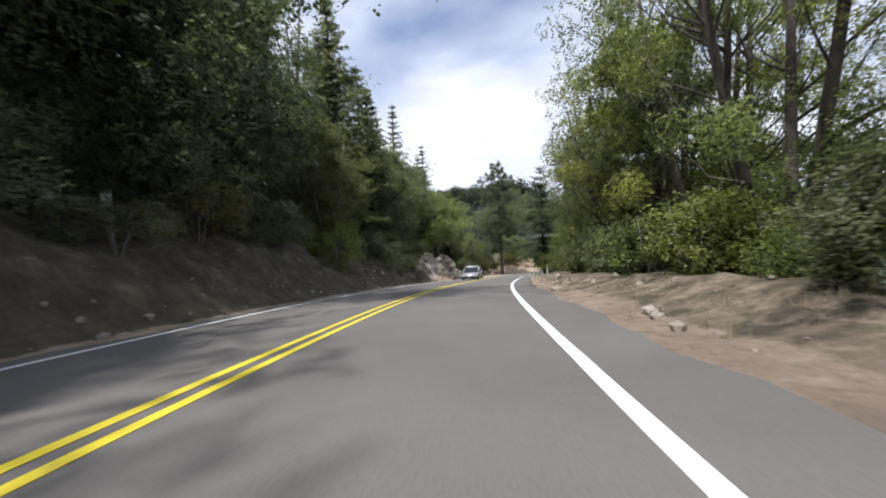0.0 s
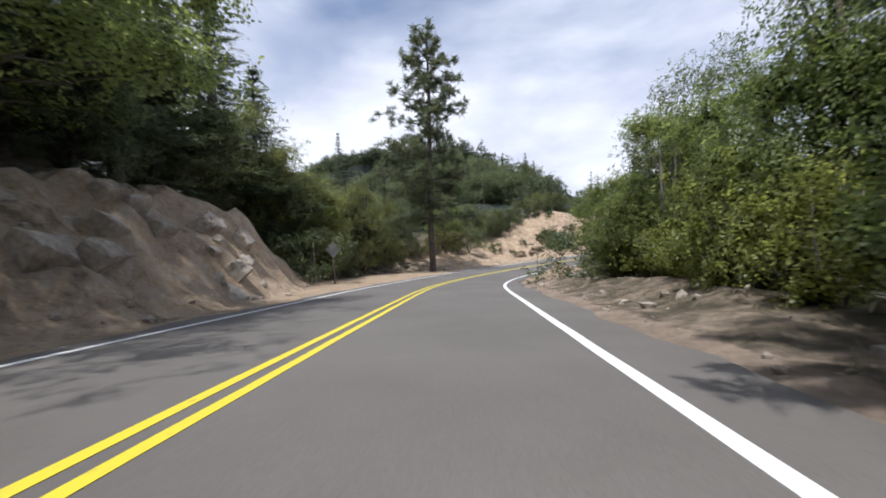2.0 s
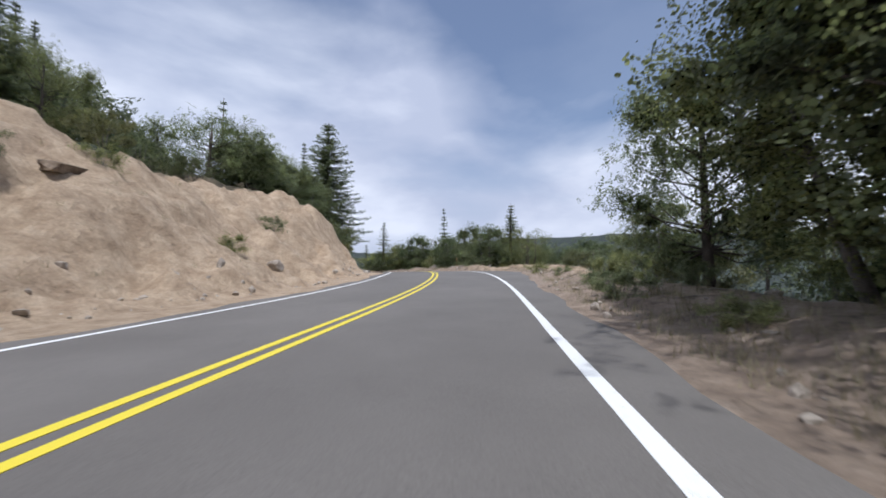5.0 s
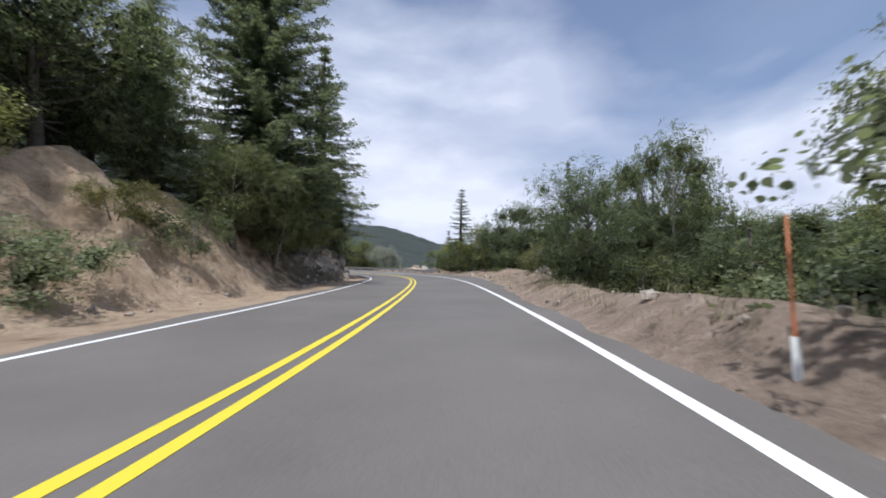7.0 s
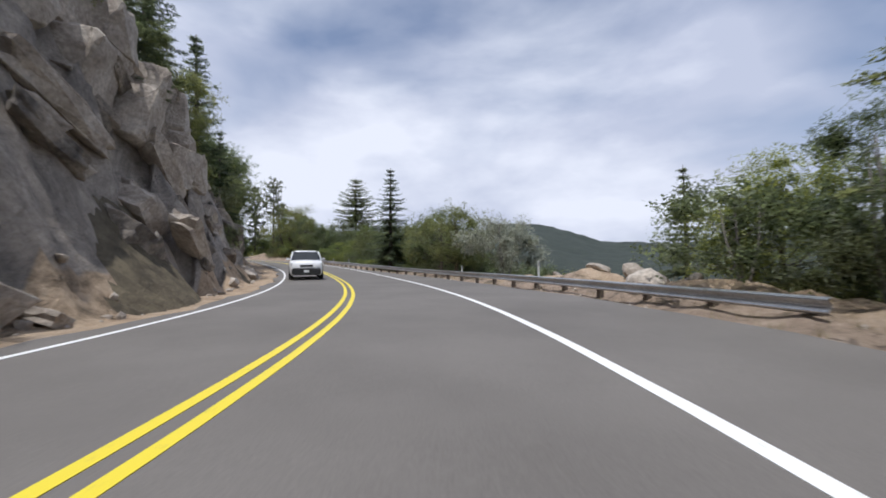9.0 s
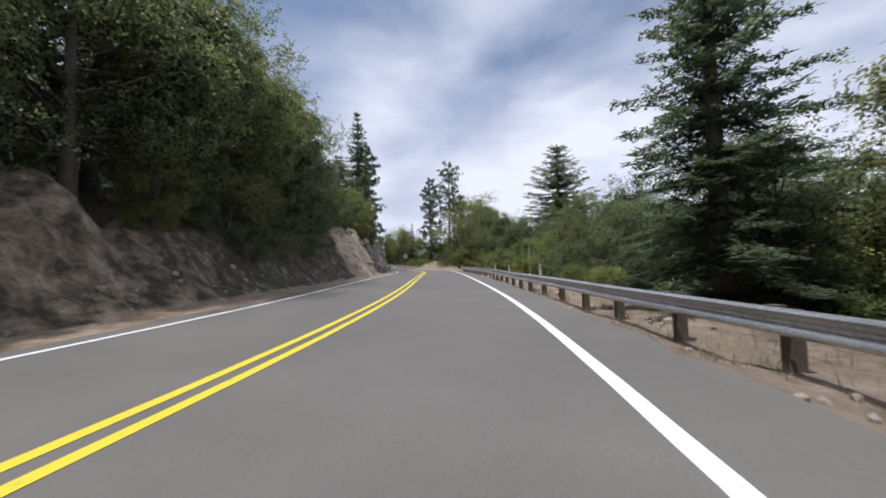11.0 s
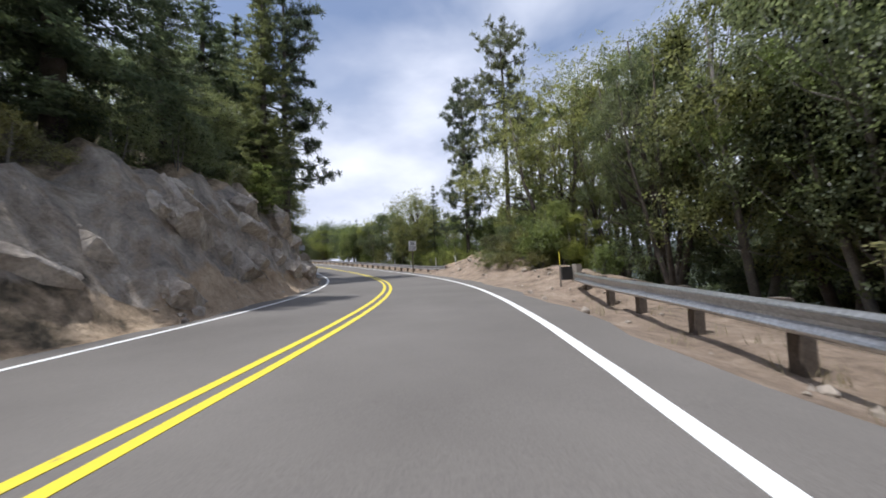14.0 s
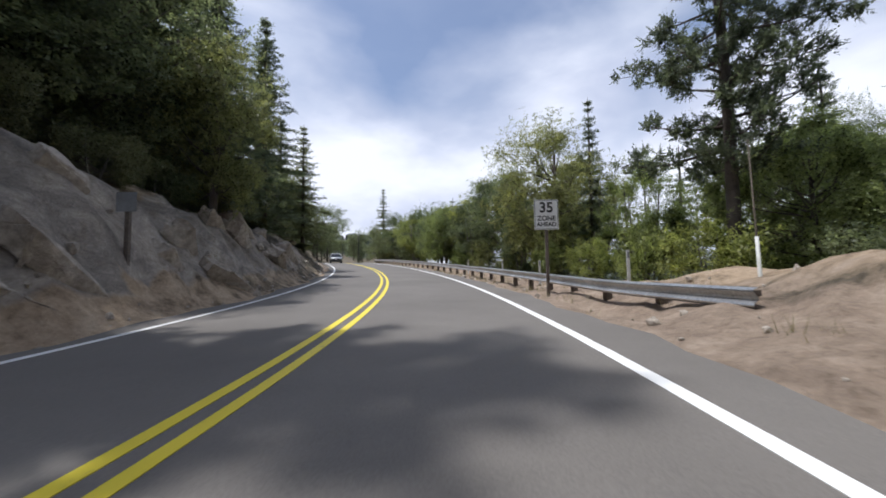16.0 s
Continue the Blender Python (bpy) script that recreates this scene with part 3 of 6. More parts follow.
def tube(pts, radii, sides=6):
    """Vertices and faces of a tapered limb along the points."""
    verts, faces = [], []
    for i, (q, r) in enumerate(zip(pts, radii)):
        q = Vector(q)
        t = (Vector(pts[min(i + 1, len(pts) - 1)]) - Vector(pts[max(i - 1, 0)])).normalized()
        a = t.cross(Vector((1, 0.1, 0.2)) if abs(t.x) < 0.8 else Vector((0.1, 1, 0.2))).normalized()
        b = t.cross(a)
        for k in range(sides):
            w = 2 * math.pi * k / sides
            verts.append(q + (a * math.cos(w) + b * math.sin(w)) * r)
    for i in range(len(pts) - 1):
        for k in range(sides):
            k2 = (k + 1) % sides
            faces.append((i * sides + k, i * sides + k2, (i + 1) * sides + k2, (i + 1) * sides + k))
    top = (len(pts) - 1) * sides
    faces.append(tuple(range(top, top + sides)))
    return verts, faces


def merge(pieces):
    verts, faces = [], []
    for v, f in pieces:
        o = len(verts)
        verts += v
        faces += [tuple(i + o for i in q) for q in f]
    return verts, faces


def rand_dirs(k):
    v = rng.normal(size=(k, 3))
    return v / np.linalg.norm(v, axis=1, keepdims=True)


def crown_mesh(name, leaves, mat):
    """A crown of small pointed leaves or sprays (centres, along, normals, length, width)."""
    c, a, nrm, length, width = (np.asarray(q, float) for q in leaves)
    a = a / (np.linalg.norm(a, axis=1, keepdims=True) + 1e-9)
    side = np.cross(a, nrm)
    side /= np.linalg.norm(side, axis=1, keepdims=True) + 1e-9
    L, Wd = length[:, None], width[:, None]
    k = len(c)
    v = np.empty((k, 3, 3))
    skew = rng.uniform(-0.3, 0.3, (k, 1))
    v[:, 0], v[:, 1], v[:, 2] = c + a * L * 0.55, c - a * L * (0.45 + skew) + side * Wd * 0.5, c - a * L * (0.45 - skew) - side * Wd * 0.5
    me = bpy.data.meshes.new(name)
    me.vertices.add(3 * k)
    me.vertices.foreach_set("co", v.reshape(-1))
    me.loops.add(3 * k)
    me.loops.foreach_set("vertex_index", np.arange(3 * k, dtype=np.int32))
    me.polygons.add(k)
    me.polygons.foreach_set("loop_start", np.arange(k, dtype=np.int32) * 3)
    me.polygons.foreach_set("use_smooth", [False] * k)
    me.materials.append(mat)
    me.update(calc_edges=True)
    me.validate()
    return me


def broadleaf(name, high, wide, base, clumps, per, leaf, mat, bark, label, category="tree", stems=1, spread=0.20, fill=0.33):
    """A broad-leaved tree or bush: stems, limbs to each clump, and ragged clumps of small leaves with gaps between them."""
    root = tagged(new(name), label, category)
    wood, centres = [], []
    for k in range(clumps):
        for _ in range(40):
            q = rng.uniform(-1, 1, 3)
            r = np.linalg.norm(q)
            if 0.45 < r < 1 and q[2] > -0.9:
                break
        bulge = 1 + 0.20 * math.sin(3 * math.atan2(q[1], q[0]) + high * 3.1 + 4 * q[2])
        centres.append(np.array((q[0] * wide * 0.5 * bulge, q[1] * wide * 0.5 * bulge, base + (high - base) * (0.48 + 0.46 * q[2]))))
    for j in range(stems):
        w = 2 * math.pi * j / max(stems, 1) + 0.7
        off = Vector((math.cos(w), math.sin(w), 0)) * (0.12 * high * (stems > 1))
        lean = Vector((rng.normal() * 0.04, rng.normal() * 0.04, 0)) * high
        pts = [Vector((0, 0, -0.3)), off * 0.5 + lean * 0.2 + Vector((0, 0, high * 0.2)), off + lean * 0.6 + Vector((0, 0, high * 0.48)), off * 1.2 + lean + Vector((0, 0, high * 0.8))]
        r = 0.020 * high / math.sqrt(stems)
        wood.append(tube(pts, [r * 1.35, r, r * 0.7, r * 0.25], 7))
        for c in [c for c in centres if stems == 1 or int(((math.atan2(c[1], c[0]) - 0.7) / (2 * math.pi / stems)) + 0.5 + 2 * stems) % stems == j]:
            t = min(max((c[2] - 0.1 * high) / high, 0.18), 0.75) * 0.85
            p = Vector(pts[1]).lerp(pts[2], min(max((t - 0.2) / 0.28, 0), 1)) if t < 0.48 else Vector(pts[2]).lerp(pts[3], (t - 0.48) / 0.32)
            mid = p.lerp(Vector(c), 0.5) + Vector((0, 0, -0.03 * high))
            wood.append(tube([p, mid, Vector(c)], [r * 0.32, r * 0.17, r * 0.05], 3))
    v, f = merge(wood)
    part("trunk", mesh_of("trunk", v, f, bark, True), root)
    pos, out, big = [], [], []
    for c in centres:
        m = int(per * rng.uniform(0.8, 1.2))
        size = wide * spread * rng.uniform(0.70, 1.25)
        flat = np.array((1, 1, 0.74)) * rng.uniform(0.8, 1.2, 3)
        inner = int(m * fill)
        e = rand_dirs(m + inner)
        e[:, 2] += 0.18
        r = np.concatenate([rng.uniform(0.62, 1.04, (m, 1)), rng.uniform(0.1, 0.6, (inner, 1))])
        pos.append(c + e * flat * size * r)
        out.append(e)
        big.append(np.concatenate([np.ones(m), np.full(inner, 1.7)]))
    pos, out, big = np.concatenate(pos), np.concatenate(out), np.concatenate(big)
    k = len(pos)
    along = rand_dirs(k) + out * 0.25 + np.array((0, 0, -0.2))
    nrm = out * 0.9 + rand_dirs(k) * 0.6 + np.array((0, 0, 0.5))
    leaves = (pos, along, nrm, leaf * big * rng.uniform(0.7, 1.5, k), leaf * big * rng.uniform(0.7, 1.2, k))
    part("crown", crown_mesh("crown", leaves, mat), root)
    return root


def fir(name, high, wide, mat, label, whorls=26, per=7, droop=0.30, bare=0.06, taper=0.85, sparse=1.0, step=0.34):
    """A fir: straight trunk and whorls of drooping branches fringed with flat sprays."""
    root = tagged(new(name), label, "tree")
    wood = [tube([(0, 0, -0.4), (0.01 * high * rng.normal(), 0, high * 0.5), (0, 0, high)], [0.017 * high, 0.011 * high, 0.002 * high], 8)]
    pos, al, nr, ln, wd = [], [], [], [], []
    for i in range(whorls):
        t = (i + rng.uniform(-0.3, 0.3)) / whorls
        z = high * (bare + (1 - bare) * min(max(t, 0.0), 0.985))
        reach0 = wide * 0.5 * ((1 - t) ** taper) * (0.6 + 0.4 * min(t / 0.12, 1))
        for j in range(per):
            if rng.uniform() > sparse:
                continue
            w = 2 * math.pi * (j + rng.uniform(-0.35, 0.35)) / per + i * 0.9
            reach = max(reach0 * rng.uniform(0.6, 1.2), 0.3)
            dirv = np.array((math.cos(w), math.sin(w), 0.0))
            lift = 0.22 - droop * 2 * (1 - t)
            n_seg = max(3, int(reach / step))
            pts = []
            for q in range(n_seg + 1):
                u = q / n_seg
                pts.append(np.array((0, 0, z)) + dirv * reach * u + np.array((0, 0, reach * (lift * u - droop * 0.9 * u * u + 0.28 * u ** 3))))
            wood.append(tube([pts[0], pts[n_seg // 2], pts[-1]], [0.006 * reach + 0.02, 0.004 * reach + 0.01, 0.004], 3))
            side = np.array((-dirv[1], dirv[0], 0))
            for q in range(1, n_seg + 1):
                u = q / n_seg
                half = min(0.20 + 0.26 * reach * (1 - 0.7 * u), 0.70) * rng.uniform(0.6, 1.25)
                pos.append(pts[q] + np.array((0, 0, -0.05)))
                al.append(dirv + rng.normal(size=3) * 0.15)
                nr.append(np.array((0, 0, 1.0)) + rng.normal(size=3) * 0.3)
                ln.append(reach / n_seg * 2.0)
                wd.append(half * 1.4)
                for sgn in (-1, 1):
                    for rep in range(2):
                        f = rng.uniform(0.3, 1.0)
                        a = side * sgn * 0.8 + dirv * 0.55 + np.array((0, 0, -0.45 * droop - 0.1 * rng.uniform()))
                        pos.append(pts[q] + a * half * 0.5 * f + rng.normal(size=3) * 0.07)
                        al.append(a + rng.normal(size=3) * 0.22)
                        nr.append(np.array((0, 0, 1.0)) + rng.normal(size=3) * 0.35)
                        ln.append(half * 1.2 * rng.uniform(0.7, 1.2))
                        wd.append((0.26 + 0.18 * half) * rng.uniform(0.8, 1.3))
            pos.append(pts[-1] + dirv * 0.12)
            al.append(dirv + np.array((0, 0, 0.1)))
            nr.append(np.array((0, 0, 1.0)))
            ln.append(0.5)
            wd.append(0.2)
    v, f = merge(wood)
    part("trunk", mesh_of("trunk", v, f, BARK, True), root)
    part("crown", crown_mesh("crown", (pos, al, nr, ln, wd), mat), root)
    return root


def pine(name, high, wide, label, bare=0.3, limbs=70, tufts=7, per=12, mat=None, top=0.25):
    """A tall pine: bare lower trunk, uneven limbs, and tufts of long needles along them."""
    root = tagged(new(name), label, "tree")
    wood = [tube([(0, 0, -0.4), (0.1, 0.05, high * 0.3), (-0.1, 0.1, high * 0.7), (0, 0, high)], [0.0125 * high, 0.0100 * high, 0.0065 * high, 0.0018 * high], 9)]
    pos, al, nr, ln, wd = [], [], [], [], []
    for i in range(limbs):
        t = (i + 0.5) / limbs
        z = high * (bare + (1 - bare) * t) * rng.uniform(0.985, 1.01)
        shape = top + (1 - top) * (1 - t) ** 0.75 * (0.55 + 0.45 * min(t / 0.2, 1))
        reach = max(wide * 0.5 * shape * rng.uniform(0.55, 1.2), 0.5)
        w = i * 2.4 + rng.uniform(-0.5, 0.5)
        dirv = np.array((math.cos(w), math.sin(w), 0.0))
        lift = rng.uniform(-0.28, 0.22) + 0.3 * t
        p0 = np.array((0, 0, z))
        p1, p2 = p0 + dirv * reach * 0.55 + np.array((0, 0, reach * lift * 0.4)), p0 + dirv * reach + np.array((0, 0, reach * (lift + 0.12)))
        wood.append(tube([p0, p1, p2], [0.012 * reach + 0.03, 0.03, 0.012], 5))
        for j in range(max(2, int(tufts * min(reach / (wide * 0.4), 1.2)))):
            u = rng.uniform(0.3, 1.05)
            base = (p0 + (p1 - p0) * u / 0.55 if u < 0.55 else p1 + (p2 - p1) * (u - 0.55) / 0.45)
            c = base + rng.normal(size=3) * np.array((0.24, 0.24, 0.14)) * reach * 0.5
            wood.append(tube([base, c], [0.02, 0.008], 3))
            e = rand_dirs(per) + np.array((0, 0, 0.3)) + dirv * 0.3
            e /= np.linalg.norm(e, axis=1, keepdims=True)
            size = rng.uniform(0.32, 0.54) * high / 20
            for q in e:
                pos.append(c + q * size * 0.55)
                al.append(q)
                nr.append(rng.normal(size=3))
                ln.append(size * 1.1)
                wd.append(size * 0.62)
    v, f = merge(wood)
    part("trunk", mesh_of("trunk", v, f, BARK, True), root)
    part("crown", crown_mesh("crown", (pos, al, nr, ln, wd), mat or PINE), root)
    return root


BACK, BACK_NAMES = [], set()


def instance(proto, s, d, high, proto_high, group, wide=1.0, turn=None, sink=0.25):
    """A copy of a plant on the ground at (s, d), with its top at the given height above the road."""
    if proto.name in BACK_NAMES:
        BACK.append(proto)
    base = ground_spot(s, d, sink)
    road_z = spot(s).z
    tall = max(high + road_z - base.z, 0.6)
    k = tall / proto_high
    m = Matrix.Translation(base) @ Matrix.Rotation(rng.uniform(0, 6.28) if turn is None else turn, 4, "Z") @ Matrix.Diagonal((k * wide, k * wide, k, 1))
    if proto.name in BACK_NAMES:
        BACK[-1] = (proto, m)
        return None
    ob = copy_thing(proto, m)
    tagged(ob, group=group)
    return ob


PROTO = {
    "oak": [(broadleaf("oak_tree", 9, 7.5, 1.0, 44, 62, 0.442, OAK, BARK, "dense dark green oak on the wooded slope"), 9),
            (broadleaf("oak_tree", 9, 6.6, 0.8, 42, 62, 0.442, OAK, BARK, "rounded olive green oak beside the road"), 9),
            (broadleaf("oak_tree", 10, 6.4, 1.2, 42, 62, 0.442, OAK, PALE_BARK, "tall oak with grey limbs and leafy crown", stems=3), 10)],
    "low_oak": [(broadleaf("oak_tree", 9, 8.0, 0.6, 26, 36, 0.651, OAK, BARK, "oak in the woods behind the roadside trees", spread=0.23), 9),
                (broadleaf("oak_tree", 9, 7.2, 0.6, 24, 36, 0.651, OAK, BARK, "dark oak higher on the wooded slope", spread=0.23), 9)],
    "bright": [(broadleaf("oak_tree", 8, 6.4, 1.0, 44, 90, 0.349, OAK_BRIGHT, BARK, "bright yellow-green young oak beside the road"), 8),
               (broadleaf("oak_tree", 9, 5.8, 1.2, 44, 90, 0.341, OAK_BRIGHT, PALE_BARK, "light green oak with thin grey stems", stems=4, spread=0.19), 9)],
    "open": [(broadleaf("oak_tree", 12, 8.0, 3.0, 54, 86, 0.341, OAK, BARK, "tall dark-limbed oak with gaps in its crown", stems=3, spread=0.13, fill=0.08), 12),
             (broadleaf("oak_tree", 12, 7.0, 2.4, 52, 86, 0.341, OAK_BRIGHT, BARK, "tall light green oak with dark limbs showing", stems=4, spread=0.12, fill=0.08), 12)],
    "fir": [(fir("fir_tree", 16, 7.0, FIR, "dark green fir with drooping layered branches"), 16),
            (fir("fir_tree", 16, 6.0, FIR, "slender dark fir with ragged branches", 28, 6, 0.24, 0.05, 0.8, 0.88), 16)],
    "low_fir": [(fir("fir_tree", 16, 6.6, FIR, "fir standing in the woods behind the road", 14, 6, 0.28, 0.05, 0.8, 0.95, 1.0), 16)],
    "bigfir": [(fir("fir_tree", 18, 11.5, FIR, "broad layered fir standing alone above the oaks", 30, 9, 0.24, 0.08, 0.62, 1.0, 0.38), 18)],
    "highfir": [(fir("fir_tree", 13, 8.6, FIR, "fir with wide layered boughs above the roadside bushes", 19, 8, 0.20, 0.20, 0.62, 0.95, 0.36), 13)],
    "pine": [(pine("pine_tree", 22, 8.2, "tall pine with open crown and dark trunk", 0.24, 70, 17), 22),
             (pine("pine_tree", 20, 8.6, "pine with tufted grey-green needles", 0.28, 64, 16), 20)],
    "openpine": [(pine("pine_tree", 20, 8.0, "pine with a bare lower trunk and layered tufted boughs", 0.20, 72, 18), 20)],
    "barepine": [(pine("pine_tree", 20, 8.6, "old pine with a thick bare trunk and a high ragged crown", 0.52, 40, 16), 20)],
    "bigoak": [(broadleaf("oak_tree", 13, 11.0, 2.6, 64, 90, 0.341, OAK, BARK, "spreading oak with dark limbs under a light green crown", stems=4, spread=0.145, fill=0.22), 13)],
    "tall": [(broadleaf("oak_tree", 16, 9.0, 2.0, 66, 86, 0.357, OAK, BARK, "tall slender oak with many dark stems", stems=4, spread=0.12, fill=0.08), 16),
             (broadleaf("oak_tree", 16, 8.4, 1.4, 64, 86, 0.357, OAK_BRIGHT, BARK, "tall light green oak leaning toward the road", stems=3, spread=0.12, fill=0.08), 16)],
    "bush": [(broadleaf("bush", 3, 3.4, 0.1, 22, 36, 0.31, BRUSH, PALE_BARK, "olive leafy bush at the roadside", "bush", 3, 0.2), 3),
             (broadleaf("bush", 3, 3.8, 0.1, 22, 36, 0.31, OAK, PALE_BARK, "dark green chaparral bush", "bush", 3, 0.2), 3)],
    "gbush": [(broadleaf("bush", 3, 3.2, 0.1, 22, 36, 0.31, OAK_BRIGHT, PALE_BARK, "bright green leafy roadside bush", "bush", 3, 0.2), 3)],
    "sage": [(broadleaf("bush", 1.6, 2.0, 0.1, 20, 40, 0.186, SAGE, PALE_BARK, "pale grey-green sagebrush clump", "bush", 4, 0.2), 1.6)],
    "pale": [(broadleaf("flowering_tree", 5, 4.4, 0.8, 32, 120, 0.232, BLOSSOM, PALE_BARK, "pale cream flowering tree below the road", "tree", 3, 0.18), 5)],
    "young": [(fir("fir_tree", 4, 2.6, OAK_BRIGHT, "small bright green young fir on the bank", 14, 6, 0.12, 0.04, 0.8, 1.0, 0.2), 4)],
}
BACK_NAMES.update(ob.name for kind in ("low_oak", "low_fir") for ob, _ in PROTO[kind])
PROTO_OBS = [ob for rows in PROTO.values() for ob, _ in rows]
PROTO["dark_open"], PROTO["olive_bush"] = PROTO["open"][:1], PROTO["bush"][:1]
GROUPS = {"highfir": "broad firs", "openpine": "tall pines", "barepine": "tall pines", "bigoak": "open-crowned oaks", "tall": "tall oaks along the road", "oak": "oaks along the road", "bright": "light green oaks", "open": "open-crowned oaks", "dark_open": "open-crowned oaks", "fir": "firs along the road", "bigfir": "broad firs", 
          "pine": "tall pines", "low_oak": "oaks in the woods", "low_fir": "firs in the woods", "pale": "flowering trees", "bush": "roadside bushes", "gbush": "bright bushes", "olive_bush": "roadside bushes", "sage": "sagebrush clumps", "young": "young firs"}


def plant(kind, s, d, high, wide=1.0, which=None):
    if kind in ("bush", "gbush") and high - ground_z(s, d)[0] > 4.4:
        kind = "oak" if kind == "bush" else "bright"
    rows = PROTO[kind]
    ob, h = rows[int(rng.integers(len(rows))) if which is None else which]
    return instance(ob, s, d, high, h, GROUPS[kind], wide)


def row(kinds, s0, s1, step, d0, d1, h0, h1, wide=1.0, own=False):
    """Plants at uneven spacing along the road; own: heights are above the plant's own ground."""
    s = s0
    while s < s1:
        d = rng.uniform(d0, d1)
        plant(kinds[int(rng.integers(len(kinds)))], s, d, rng.uniform(h0, h1) + (ground_z(s, d)[0] if own else 0), wide * rng.uniform(0.85, 1.2))
        s += step * rng.uniform(0.7, 1.3)


